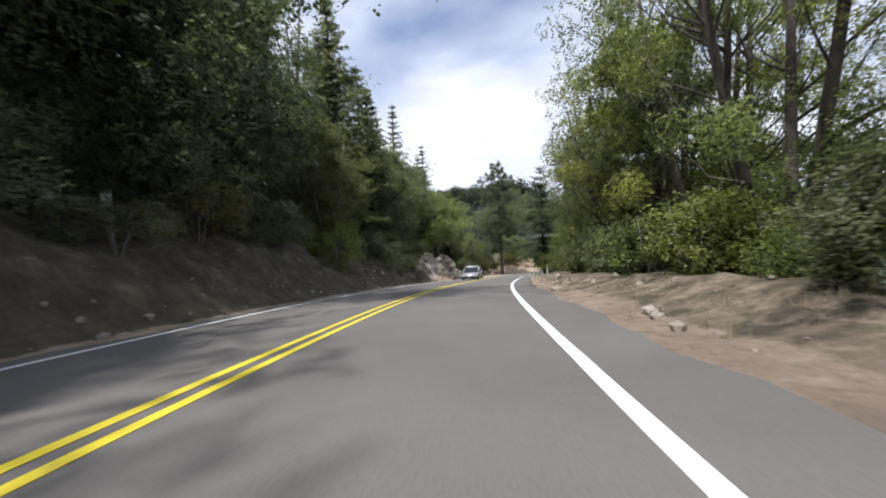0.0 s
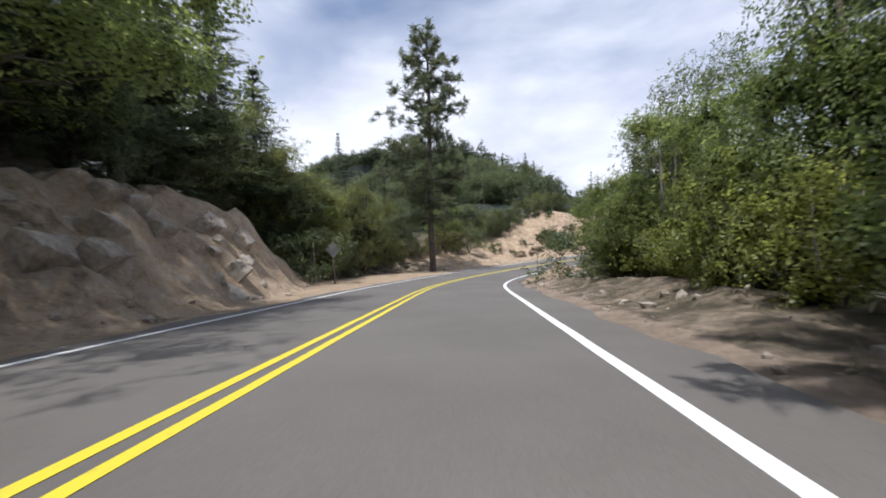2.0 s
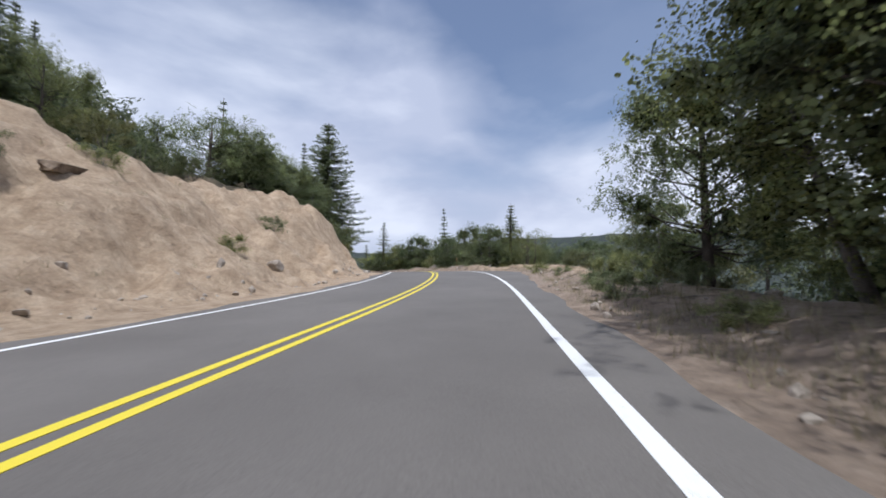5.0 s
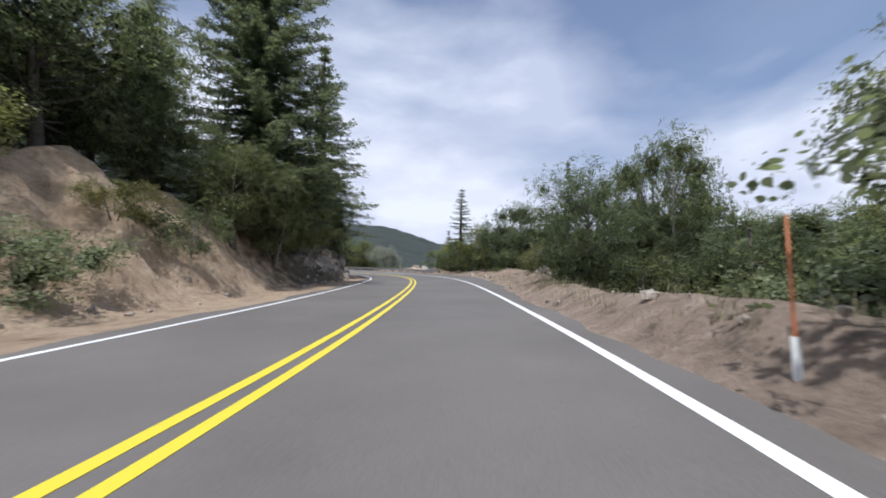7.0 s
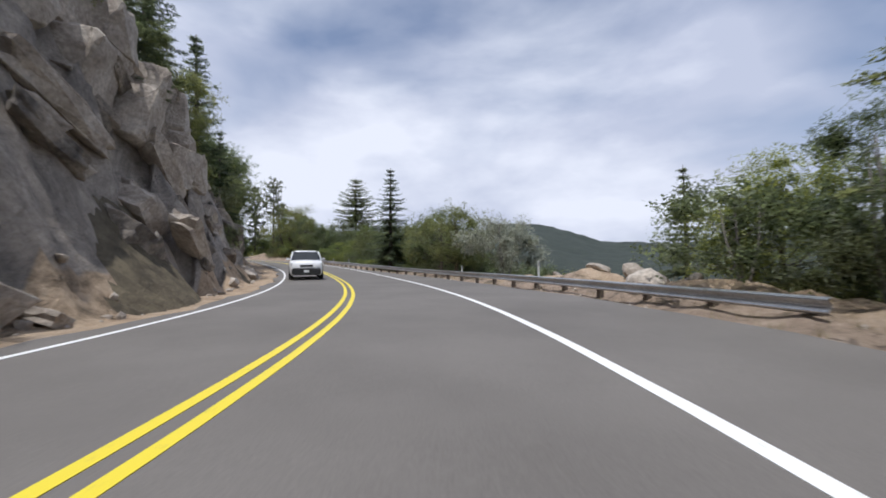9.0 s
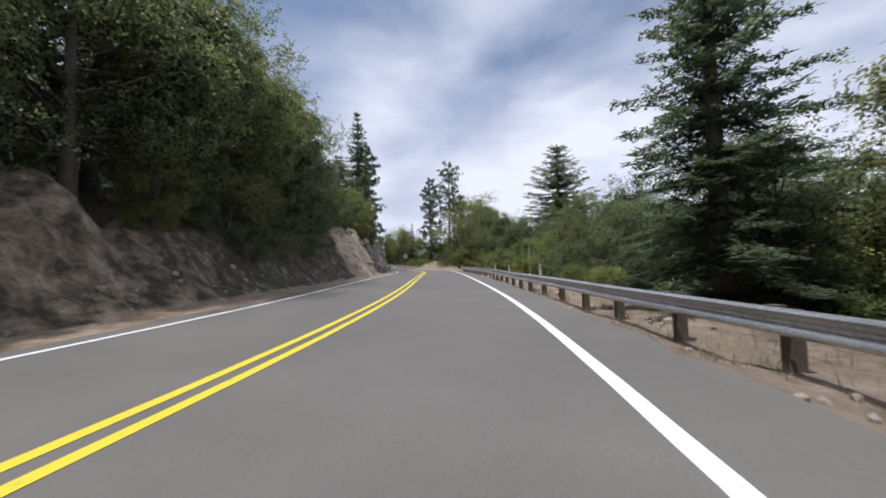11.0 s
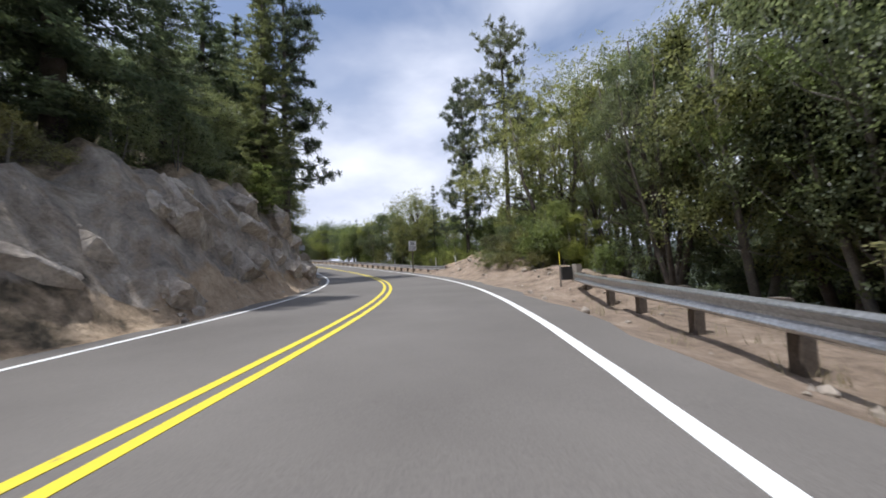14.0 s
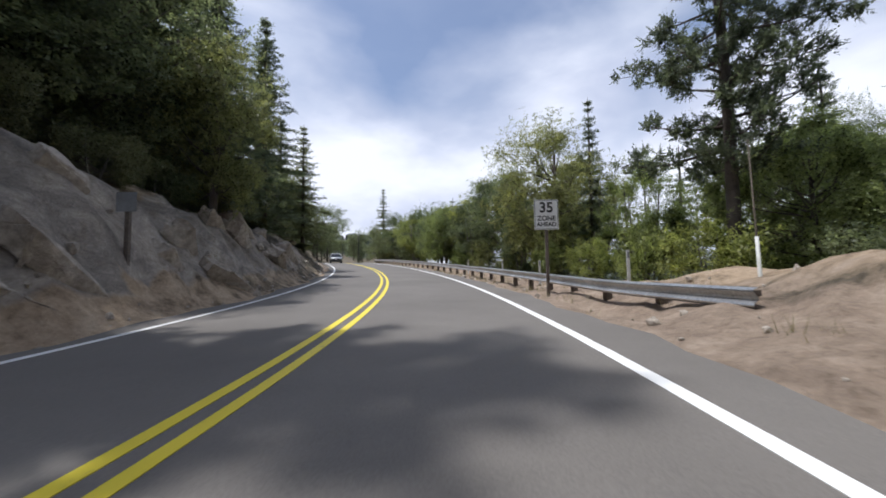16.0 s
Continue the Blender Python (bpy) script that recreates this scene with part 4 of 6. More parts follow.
# plants that stand out: kind, s along the road, d to the right, height of the top above the road
SPECIAL = [
    ("fir", 27.5, -14.9, 27, 0.9), ("fir", 28.2, -10.8, 20.6, 0.95), ("fir", 24.5, -10.4, 17.5, 1.0), ("fir", -1, -9.8, 22.5, 1.15), ("fir", 3.6, -8.8, 17.5, 1.2), ("fir", 6.2, -10.8, 21, 1.1), ("fir", 9, -10.5, 18.5, 1), ("fir", 17, -12.5, 18, 1), ("fir", -12, -10, 19, 1),
    ("bright", 20.8, -7.4, 11.4, 1.4), ("fir", 31.0, -12.2, 18.0, 1.3), ("fir", 35.5, -13.4, 19.0, 1.3), ("tall", 27.0, -12.0, 16.5, 1.05), ("oak", 12, -10.8, 12, 1.1), ("oak", 14.5, -12.0, 15.5, 1.1), ("oak", 18.0, -13.5, 17.5, 1.1), ("oak", 22.5, -12.6, 16.0, 1.1), ("oak", 9.5, -12.5, 15.5, 1.1), ("oak", 4, -8.5, 11, 1.1), ("oak", -6, -8, 11, 1.1), ("oak", -16, -8, 12, 1.1), ("oak", 26, -10, 9, 1.1),
    ("oak", 33.0, -13.6, 13.0, 1.2), ("oak", 38.0, -14.0, 12.5, 1.2), ("fir", 39.5, -14.5, 15.5, 1.3), ("oak", 39.5, -12.5, 8, 1.0), ("fir", 64, -47, 24.5, 0.8), ("fir", 54.5, -17.5, 13.4, 0.8),
    ("openpine", 49.8, -6.4, 22.6, 1.15), ("oak", 44.5, -13, 8.0, 1.0), ("oak", 48.0, -14, 8.2, 1.0), ("low_fir", 43, -18, 12, 0.7), ("oak", 53, -13, 8.2, 1.0), ("bright", 57.5, -11.5, 7.6, 1.0), ("oak", 61, -13.5, 8.0, 1.0),
    ("gbush", 15.6, 7.2, 2.6, 1.0), ("gbush", 18.6, 7.4, 3.0, 1.0), ("gbush", 21.0, 7.6, 2.6, 1.0), ("highfir", 16.6, 6.1, 12.7, 0.66), ("gbush", 14.6, 6.6, 3.0, 0.9), ("gbush", 16.4, 6.7, 3.6, 0.9), ("gbush", 23.4, 7.8, 3.6, 0.8), ("bright", 29.4, 8.0, 4.2, 0.8), ("bright", 32.4, 8.0, 4.8, 0.8), ("tall", 13.4, 10.2, 12.5, 0.8), ("tall", 18.5, 11.2, 12.0, 0.85), ("bright", 15.5, 8.8, 5.6, 0.95), ("open", 31.0, 10.8, 9.5, 0.85), ("open", 22.5, 10.8, 11.0, 0.9), ("bright", 9.5, 9.2, 6.5, 0.9), ("tall", 8, 11.2, 12.5, 0.8), ("fir", 33, 11.0, 7.5, 0.9), ("bright", 24, 10.2, 7.0, 0.9), ("bright", 28.5, 9.0, 6.5, 1.1), ("bright", 31.5, 8.4, 5.0, 1.0), ("oak", 34.4, 11.4, 8.5, 0.8), ("gbush", 34, 9.4, 2.4, 1.0),
    ("pine", 81.0, 8.0, 12.9, 1.4), ("oak", 72.8, 9.8, 5.0, 0.9), ("sage", 62.6, 7.4, 1.4, 1.2), ("bush", 64.2, 8.6, 2.2, 1.2), ("oak", 75.8, 10.0, 7.4, 1.05), ("oak", 79.0, 9.2, 9.0, 1.1), ("oak", 83.0, 9.2, 9.2, 1.05), ("oak", 77.5, 13, 6.0, 1.0), ("low_oak", 88, 19.8, 7.5, 1.0),
    ("oak", 87.5, 8.8, 7.0, 1.0), ("bush", 68.0, 9.0, 2.6, 1.1), ("bush", 66.0, 9.4, 2.6, 1.3), ("sage", 65.0, 7.2, 1.7, 1.1), ("sage", 69, 6.8, 1.2, 1.2), ("gbush", 69.5, 8.0, 2.0, 1.0), ("oak", 71.5, 12.5, 4.6, 0.9),
    ("fir", 116.5, -34, 23, 0.95), ("fir", 112.5, -31, 20.2, 0.9), ("fir", 110.8, -38, 17.6, 0.9), ("fir", 95, -40, 17.6, 0.9), ("fir", 88, -15.8, 13.2, 0.9), ("fir", 130, -11.6, 17.0, 0.85), ("low_fir", 115, -48, 20, 0.7),
    ("pine", 58.6, 14.0, 5.8, 0.75), ("pine", 59.0, 16.0, 8.4, 0.7), ("pine", 104, 26, 11, 0.8), ("pine", 60, 17, 5.5, 0.8), ("low_fir", 56, 15, 4.2, 0.7), ("bush", 74.8, -8.6, 3.2, 0.9), ("bush", 75.8, -9.2, 3.7, 1.0), ("bush", 74.6, -8.0, 2.1, 0.9), ("bush", 76.6, -9.8, 4.2, 0.9),
    ("oak", 73.0, -15.0, 7.6, 0.9), ("oak", 75.8, -15.6, 8.9, 0.9), ("oak", 78.6, -15.4, 9.6, 0.9), ("oak", 81.5, -15.6, 10.6, 0.9), ("oak", 84.4, -15.8, 11.0, 0.85), ("oak", 87.2, -15.6, 10.8, 0.85), ("oak", 90.0, -15.8, 10.4, 0.8), ("fir", 85.6, -16.8, 13.6, 0.8), ("oak", 70.0, -14.2, 6.8, 0.9), ("oak", 67.0, -13.6, 6.4, 0.9),
    ("bigfir", 134.5, -8.4, 21.5, 0.95), ("fir", 148.5, -7.4, 20.8, 1.1), ("oak", 121, -11.0, 9.6, 1.1), ("oak", 125, -11.5, 12.5, 1.1), ("oak", 122, -13.5, 13, 1.1), ("oak", 117, -14.5, 11, 1.1), ("oak", 128, -10.5, 9.2, 1.1), ("oak", 141, -8.4, 9.5, 1.1), ("low_fir", 140.5, -18, 17, 1.0),
    ("oak", 153, -7.4, 11.6, 1.0), ("oak", 146, -8.0, 8.5, 1.1), ("oak", 150, -7.2, 7.4, 1.0), ("fir", 142, -11, 17, 1.0), ("fir", 156, -11, 17, 1.0), ("oak", 114.2, -9.8, 7.0, 0.85), ("oak", 118, -10.6, 7.4, 0.85), ("bush", 113.2, -8.4, 4.7, 1.1), ("bush", 120.5, -9.4, 5.0, 1.2), ("bush", 124, -8.2, 3.8, 1.2), ("bush", 126, -7.2, 3.0, 1.2), ("bush", 113, -9.8, 5.4, 0.9), ("bush", 113.6, -7.9, 3.9, 1.2), ("bush", 114.4, -7.6, 3.4, 1.2), ("bush", 115.3, -7.4, 2.9, 1.1), ("sage", 120.4, -6.9, 2.0, 1.2),
    ("oak", 133.5, -7.6, 6.5, 1.0), ("oak", 137.5, -7.2, 6.8, 1.0),
    ("fir", 160, 10.8, 11.3, 1.4), ("oak", 115.8, 7.8, 5.3, 0.95), ("oak", 116.6, 8.8, 5.0, 0.9), ("bush", 115.2, 7.4, 2.6, 1.3), ("fir", 117.2, 11.4, 7.7, 1.35), ("fir", 118.4, 11.9, 6.6, 1.5), ("dark_open", 112.4, 10.9, 4.6, 1.1), ("oak", 129.2, 11.2, 7.2, 0.70), ("oak", 132.0, 12.6, 7.6, 0.75), ("oak", 127.6, 7.2, 5.2, 0.90),
    ("oak", 137, 11.0, 6.2, 0.9), ("oak", 142.4, 11.4, 4.8, 0.75), ("oak", 146, 10.8, 6.9, 0.95), ("oak", 149.8, 10.8, 7.6, 0.95), ("oak", 155.2, 10.2, 6.2, 0.95), ("oak", 152.6, 12, 6.4, 1.0), ("fir", 156, 24, 15.2, 0.6),
    ("oak", 158, 13.5, 6.0, 1.0), ("oak", 163, 12.5, 5.0, 1.0), ("bright", 166, 13.5, 4.6, 1.0), ("fir", 176, 22.6, 7.6, 0.95),
    ("fir", 190.5, -9.6, 18.6, 1.15), ("fir", 180.5, -10.0, 20.5, 1.05), ("fir", 176.5, -10.0, 18.5, 1.0), ("oak", 184.5, -9.8, 14.5, 0.9), ("oak", 178.5, -9.6, 13.5, 0.8), ("fir", 193.5, -8.2, 12, 1.0), ("fir", 183, -13.5, 18, 0.9), ("oak", 170, -13, 15, 0.9), ("fir", 176, -14.5, 18, 0.9), ("oak", 195, -8.5, 7.5, 1.1), ("oak", 160, -10.5, 12, 1.0), ("oak", 164.5, -11.5, 13, 0.9), ("oak", 187.5, -9.6, 9, 1.0),
    ("fir", 199.8, 9.0, 11.8, 1.3), ("bigfir", 249.0, 24.6, 21.2, 1.2), ("oak", 238.0, 12.8, 6.4, 1.1), ("bright", 232, 11.4, 3.6, 1.2), ("olive_bush", 230, 9.6, 2.4, 1.2), ("olive_bush", 233, 9.8, 2.6, 1.2), ("oak", 185, 9.8, 5.7, 1.1), ("oak", 190, 10.6, 6.2, 1.1), ("oak", 195.5, 11.5, 5.6, 1.1), ("pale", 180, 11.2, 4.9, 1.0), ("oak", 202, 12.5, 5.6, 1.1),
    ("oak", 203.0, -11.0, 14.5, 1.15), ("oak", 208.0, -11.0, 15.0, 1.15), ("oak", 214.5, -12.0, 16.0, 1.15), ("oak", 226.5, -13.4, 15.5, 1.1), ("oak", 211.5, -10.0, 13.6, 1.15), ("oak", 218.4, -11.6, 15.4, 1.15), ("oak", 223.4, -12.2, 16.6, 1.1), ("oak", 206, -9, 12.6, 1.1), ("oak", 216.2, -8.8, 9.5, 1.1), ("oak", 220.0, -9.2, 9.8, 1.0), ("oak", 200, -9, 12, 1.1), ("fir", 244.6, -8.6, 22.8, 1.0), ("low_fir", 249.5, -15.4, 20, 0.9),
    ("bright", 236.0, -8.2, 10.6, 1.15), ("oak", 230, -11.2, 13.0, 1.0), ("openpine", 262.0, -5.7, 22.5, 0.95), ("fir", 269.2, -9.6, 22, 1.0), ("fir", 258.2, -6.6, 19.5, 0.9), ("oak", 240.5, -8.6, 9.5, 1.0), ("fir", 249.2, -8.2, 16.2, 0.9),
    ("oak", 262, -9, 12, 1.1), ("fir", 261, -10.4, 20, 1.2), ("oak", 266, -8.5, 12, 1.1), ("fir", 267.5, -10.5, 20, 1.2), ("oak", 271, -9, 13, 1.1), ("fir", 273, -10, 19, 1.2), ("oak", 277, -9.5, 13, 1.0), ("fir", 279.5, -9.5, 18, 1.2),
    ("oak", 38.6, -12.2, 9.4, 1.0), ("bright", 41.5, -12.6, 8.8, 1.0), ("oak", 45.4, -10.5, 8.8, 0.95), ("young", 254.2, -6.0, 6.3, 1.5), ("bright", 258.5, -6.4, 7.4, 0.7), ("oak", 252.4, -8.6, 10, 1.0), ("fir", 263.5, -7.8, 17, 0.9), ("fir", 276, -7.2, 15, 1.0), ("fir", 283, -7.0, 16, 1.0),
    ("fir", 290.5, -5.6, 11.6, 1.0), ("fir", 289, -8.5, 17, 1.0), ("fir", 297, -8, 14, 1.0), ("oak", 274, -6.4, 10, 0.9),
    ("openpine", 269.8, 11.0, 19.4, 0.85), ("barepine", 263.4, 11.7, 21, 0.9), ("openpine", 263.6, 14.4, 15, 0.85), ("bigoak", 257.4, 12.4, 14.5, 1.15), ("bright", 253.2, 8.9, 4.4, 1.0), ("gbush", 252.6, 8.0, 3.4, 0.9), ("oak", 255.8, 8.6, 3.9, 1.2), ("bush", 254.6, 7.9, 3.2, 1.0), ("bush", 257.5, 7.8, 3.0, 1.1), ("bush", 255.6, 6.4, 1.6, 1.4), ("bush", 257.2, 6.5, 1.7, 1.3), ("bush", 254.3, 6.8, 1.6, 1.2), ("bush", 252.2, 7.6, 1.7, 1.1), ("tall", 259.6, 13.8, 13.5, 0.8), ("oak", 261.0, 11.0, 4.4, 1.0), ("tall", 253.8, 13.4, 13.0, 0.9), ("fir", 274, 20.4, 11, 0.8),
    ("tall", 246.5, 9.9, 9.8, 0.8), ("oak", 244.4, 10.8, 9.4, 0.85), ("tall", 248, 11.2, 11.5, 0.9), ("oak", 241.4, 10.6, 8.0, 0.9), ("tall", 242.8, 11.4, 8.8, 1.0), ("oak", 239.5, 11.5, 7.6, 0.95), ("tall", 249.6, 11.6, 12, 0.8), ("bright", 251.8, 9.6, 3.4, 1.1), ("bush", 256.5, 9.6, 3.2, 1.1),
    ("oak", 280, 10.2, 9.7, 0.9), ("fir", 279.2, 12.0, 10.6, 0.7), ("bright", 276.5, 12.8, 6.6, 0.9), ("bright", 269.5, 13.4, 5.6, 0.9), ("fir", 266.5, 14.8, 5.4, 1.0),
    ("bright", 274.8, 18.7, 8, 1.0), ("oak", 288, 10.2, 9.0, 0.95), ("oak", 292, 9.0, 6.6, 1.0), ("oak", 297, 9.5, 7.2, 1.0), ("oak", 303, 9.5, 7.4, 1.0), ("oak", 284, 9.6, 7.0, 0.9), ("low_oak", 282, 36, 13.5, 0.8), ("low_fir", 331, 13, 10, 0.8), ("fir", 342, 7.5, 16, 0.9),
    ("gbush", 229.5, 8.4, 2.7, 1.25), ("gbush", 225, 9.8, 1.8, 1.2), ("olive_bush", 236.5, 9.0, 2.6, 1.1), ("bush", 214, 9, 1.6, 1.0), ("gbush", 205, 8.2, 0.9, 0.9), ("gbush", 208, 8.0, 1.0, 0.9), ("open", 219.4, 13.0, 7.0, 0.6), ("open", 231, 16.5, 7.4, 0.7),
    ("oak", 217, 12.4, 6.4, 0.85), ("bright", 225.6, 12.4, 4.4, 0.75), ("oak", 211, 12.6, 4.6, 0.9), ("oak", 207.6, 12.8, 4.0, 0.95), ("open", 222.4, 17.2, 8.8, 0.7), ("oak", 214, 14, 5.2, 0.9), ("gbush", 211, 10.2, 0.9, 0.9), ("gbush", 207.5, 9.8, 1.0, 0.9),
]
for kind, s, d, high, wide in SPECIAL:
    plant(kind, s, d, high, wide)
# woods behind and between them
row(["low_fir", "low_oak", "low_fir"], -52, 36, 5.6, -20, -14, 13, 20)
row(["oak", "bush"], -50, 8, 4.6, -11.2, -9.4, 5, 9, 1.0)
row(["oak", "bush"], 9, 40, 4.0, -13.0, -11.0, 6, 9, 1.0)
row(["tall"], -54, -16, 4.6, 9.8, 12.4, 13, 17, 0.95)
row(["tall", "open"], -13, 15, 5.2, 10.6, 11.8, 13.5, 16, 1.0)
row(["bright", "open", "open"], -12, 14, 5.0, 9.4, 12.0, 5, 8, 0.9)
row(["bush", "bush", "gbush"], -46, 8, 2.6, -7.4, -5.6, 1.4, 2.8, 1.1, True)
row(["tall", "fir"], -9, 2, 5.0, -13.5, -11.5, 22, 25, 1.0)
row(["tall", "fir", "oak"], -34, -9, 4.4, -14.0, -11.0, 17, 22, 1.1)
row(["fir", "tall"], -48, 2, 6.0, -13.0, -10.4, 17, 22, 1.0)
row(["bush", "gbush", "gbush"], -54, 16, 3.8, 8.4, 9.6, 2.0, 4.0, 0.9)
row(["low_oak"], -54, 40, 6.0, 15, 20, 5, 8)
row(["bush", "gbush"], -48, 36, 3.2, 7.6, 9.0, 1.4, 3.0)
row(["bush", "bush", "oak"], 38, 60, 2.2, -12.5, -9.0, 2.6, 5.0, 1.1)
row(["low_oak", "low_oak", "low_fir"], 40, 70, 3.4, -24, -15, 7.5, 10.5, 1.1)
row(["low_oak"], 66, 100, 2.4, -21, -15.5, 5.8, 7.6, 1.0)
row(["oak"], 64, 90, 3.0, -18.6, -15.6, 5.4, 7.0, 1.0)
row(["low_oak"], 66, 104, 3.0, -29, -22, 7.2, 9.0, 1.1)
row(["low_oak", "low_fir", "low_oak"], 56, 130, 3.4, -44, -31, 15, 19.5, 1.1)
row(["low_oak", "low_oak", "low_fir"], 56, 150, 1.5, -64, -30, 5, 9, 1.2, True)
row(["bush"], 62, 98, 2.4, -15.5, -13, 6.0, 7.6, 0.9)
row(["bush", "bush", "sage"], 54, 100, 2.6, 7.2, 10.0, 1.0, 2.2, 1.1)
row(["oak", "bush", "oak"], 48, 104, 4.0, 14, 24, 2.4, 5.6, 1.1)
row(["bush", "bush", "gbush"], 34, 43, 1.0, 9.0, 12.0, 1.2, 2.2, 0.9, True)
row(["bush", "bush", "gbush"], 43, 58, 1.5, 8.4, 13.5, 1.6, 2.6, 1.1, True)
row(["oak", "oak", "bush"], 38, 62, 2.6, 13, 22, 3.6, 5.6, 1.1, True)
row(["sage"], 60, 104, 4.0, 5.8, 7.0, 0.5, 0.9, 1.3)
for s, d, h, w in ((67.5, -8.6, 0.9, 1.0), (70.5, -9.6, 0.8, 1.0), (74.5, -9.6, 1.0, 1.0), (76.8, -9.4, 2.1, 1.0), (78.2, -9.0, 1.5, 1.1), (84, -10.4, 0.9, 1.1), (88, -11, 0.9, 1.0), (92, -8.6, 0.8, 1.0), (97, -9, 0.9, 1.0), (64.5, -9.5, 1.3, 1.1)):
    plant("bush", s, d, ground_z(s, d)[0] + h, w)
row(["low_oak"], 100, 128, 2.6, -18, -13.5, 9.5, 12, 1.1)
row(["low_oak", "low_fir"], 118, 205, 4.8, -22, -13, 13, 19)
row(["oak", "bush"], 130, 160, 2.6, -8.2, -6.8, 4, 7, 1.0)
row(["low_oak", "bush"], 112, 168, 3.6, 16, 26, 2.4, 5.4, 1.2)
row(["bush"], 124, 166, 3.0, 10, 11.2, 2.0, 3.6, 1.2)
row(["oak", "bright", "bush"], 186, 246, 3.6, 10.5, 15, 0.8, 3.0, 1.2)
row(["bush", "bush", "sage"], 164, 188, 2.6, 11.5, 17, -0.6, 0.9, 1.1)
row(["low_oak", "low_oak", "low_fir"], 164, 196, 4.0, 20, 34, -3.0, 0.5, 1.2)
row(["low_oak", "low_oak", "low_fir"], 196, 250, 4.0, 18, 32, 1.0, 5.0, 1.2)
row(["low_oak"], 200, 242, 2.8, 15.5, 21, 4.6, 6.6, 1.0)
row(["oak", "open"], 220, 240, 4.0, 12, 14.5, 3.8, 5.0, 0.9)
row(["low_oak", "low_fir"], 200, 300, 5.0, -20, -12, 12, 18)
row(["bush", "oak"], 196, 218, 2.8, -9.4, -7.6, 4.4, 6.5, 1.0)
row(["bush", "oak"], 219, 288, 2.8, -10.6, -8.8, 5.0, 7.5, 1.0)
row(["low_oak", "open", "low_fir"], 240, 300, 5.0, 16, 26, 6, 11)
row(["bush", "gbush"], 247, 300, 3.0, 9.0, 10.8, 1.6, 3.2)
row(["oak", "low_fir", "bright"], 296, 342, 3.4, 8, 14, 5.5, 9)
row(["low_oak", "low_fir"], 294, 342, 4.0, -12, -6.6, 8, 14)
row(["low_oak", "low_fir"], 338, 420, 3.4, -13, -5, 7, 12)
row(["low_oak", "low_fir"], 338, 420, 3.4, 5, 13, 6, 10)
row(["bush"], 158, 190, 2.4, -11.2, -9.8, 1.6, 3.0, 1.0, True)
for s, u, h in ((157.5, 0.5, 2.4), (159.5, 0.8, 3.2), (161.5, 0.35, 1.8), (163.0, 0.75, 3.0), (165.5, 0.95, 3.0), (160.5, 1.1, 4.0), (182.5, 0.4, 1.6), (185.0, 0.6, 2.4)):
    plant("oak" if h > 2.9 else "bush", s, -float(table(s, BANK_FOOT)) - u * float(table(s, BANK_WIDE)), ground_z(s, -float(table(s, BANK_FOOT)) - u * float(table(s, BANK_WIDE)))[0] + h, 1.0)
row(["bush"], 206, 218, 2.4, -7.6, -6.6, 1.2, 2.2, 1.0, True)
row(["bush"], 233, 286, 3.4, -8.0, -6.8, 1.2, 2.2, 1.0, True)
row(["sage", "bush"], 112, 130, 3.4, 7.6, 9.4, 0.8, 1.5)


def build_back_woods():
    """The trees behind the roadside ones, past counting, joined."""
    verts, tris, slots, mats, n0 = [], [], [], [], 0
    for proto, m in BACK:
        for o in proto.children:
            me = o.data
            me.calc_loop_triangles()
            co, tri = np.empty(3 * len(me.vertices)), np.empty(3 * len(me.loop_triangles), dtype=np.int32)
            me.vertices.foreach_get("co", co)
            me.loop_triangles.foreach_get("vertices", tri)
            w = np.array(m)
            verts.append(co.reshape(-1, 3) @ w[:3, :3].T + w[:3, 3])
            tris.append(tri + n0)
            n0 += len(me.vertices)
            if me.materials[0] not in mats:
                mats.append(me.materials[0])
            slots.append(np.full(len(tri) // 3, mats.index(me.materials[0]), dtype=np.int32))
    verts, tris, slots = np.concatenate(verts), np.concatenate(tris), np.concatenate(slots)
    me = bpy.data.meshes.new("back_woods")
    me.vertices.add(len(verts))
    me.vertices.foreach_set("co", verts.reshape(-1))
    me.loops.add(len(tris))
    me.loops.foreach_set("vertex_index", tris)
    me.polygons.add(len(slots))
    me.polygons.foreach_set("loop_start", np.arange(len(slots), dtype=np.int32) * 3)
    for q in mats:
        me.materials.append(q)
    me.polygons.foreach_set("material_index", slots)
    me.update(calc_edges=True)
    me.validate()
    tagged(new("back_woods", me), "dense oak and fir woods behind the roadside trees", "woods", "", "stuff")


build_back_woods()
for ob in PROTO_OBS:
    for o in (*ob.children_recursive, ob):
        bpy.data.objects.remove(o)


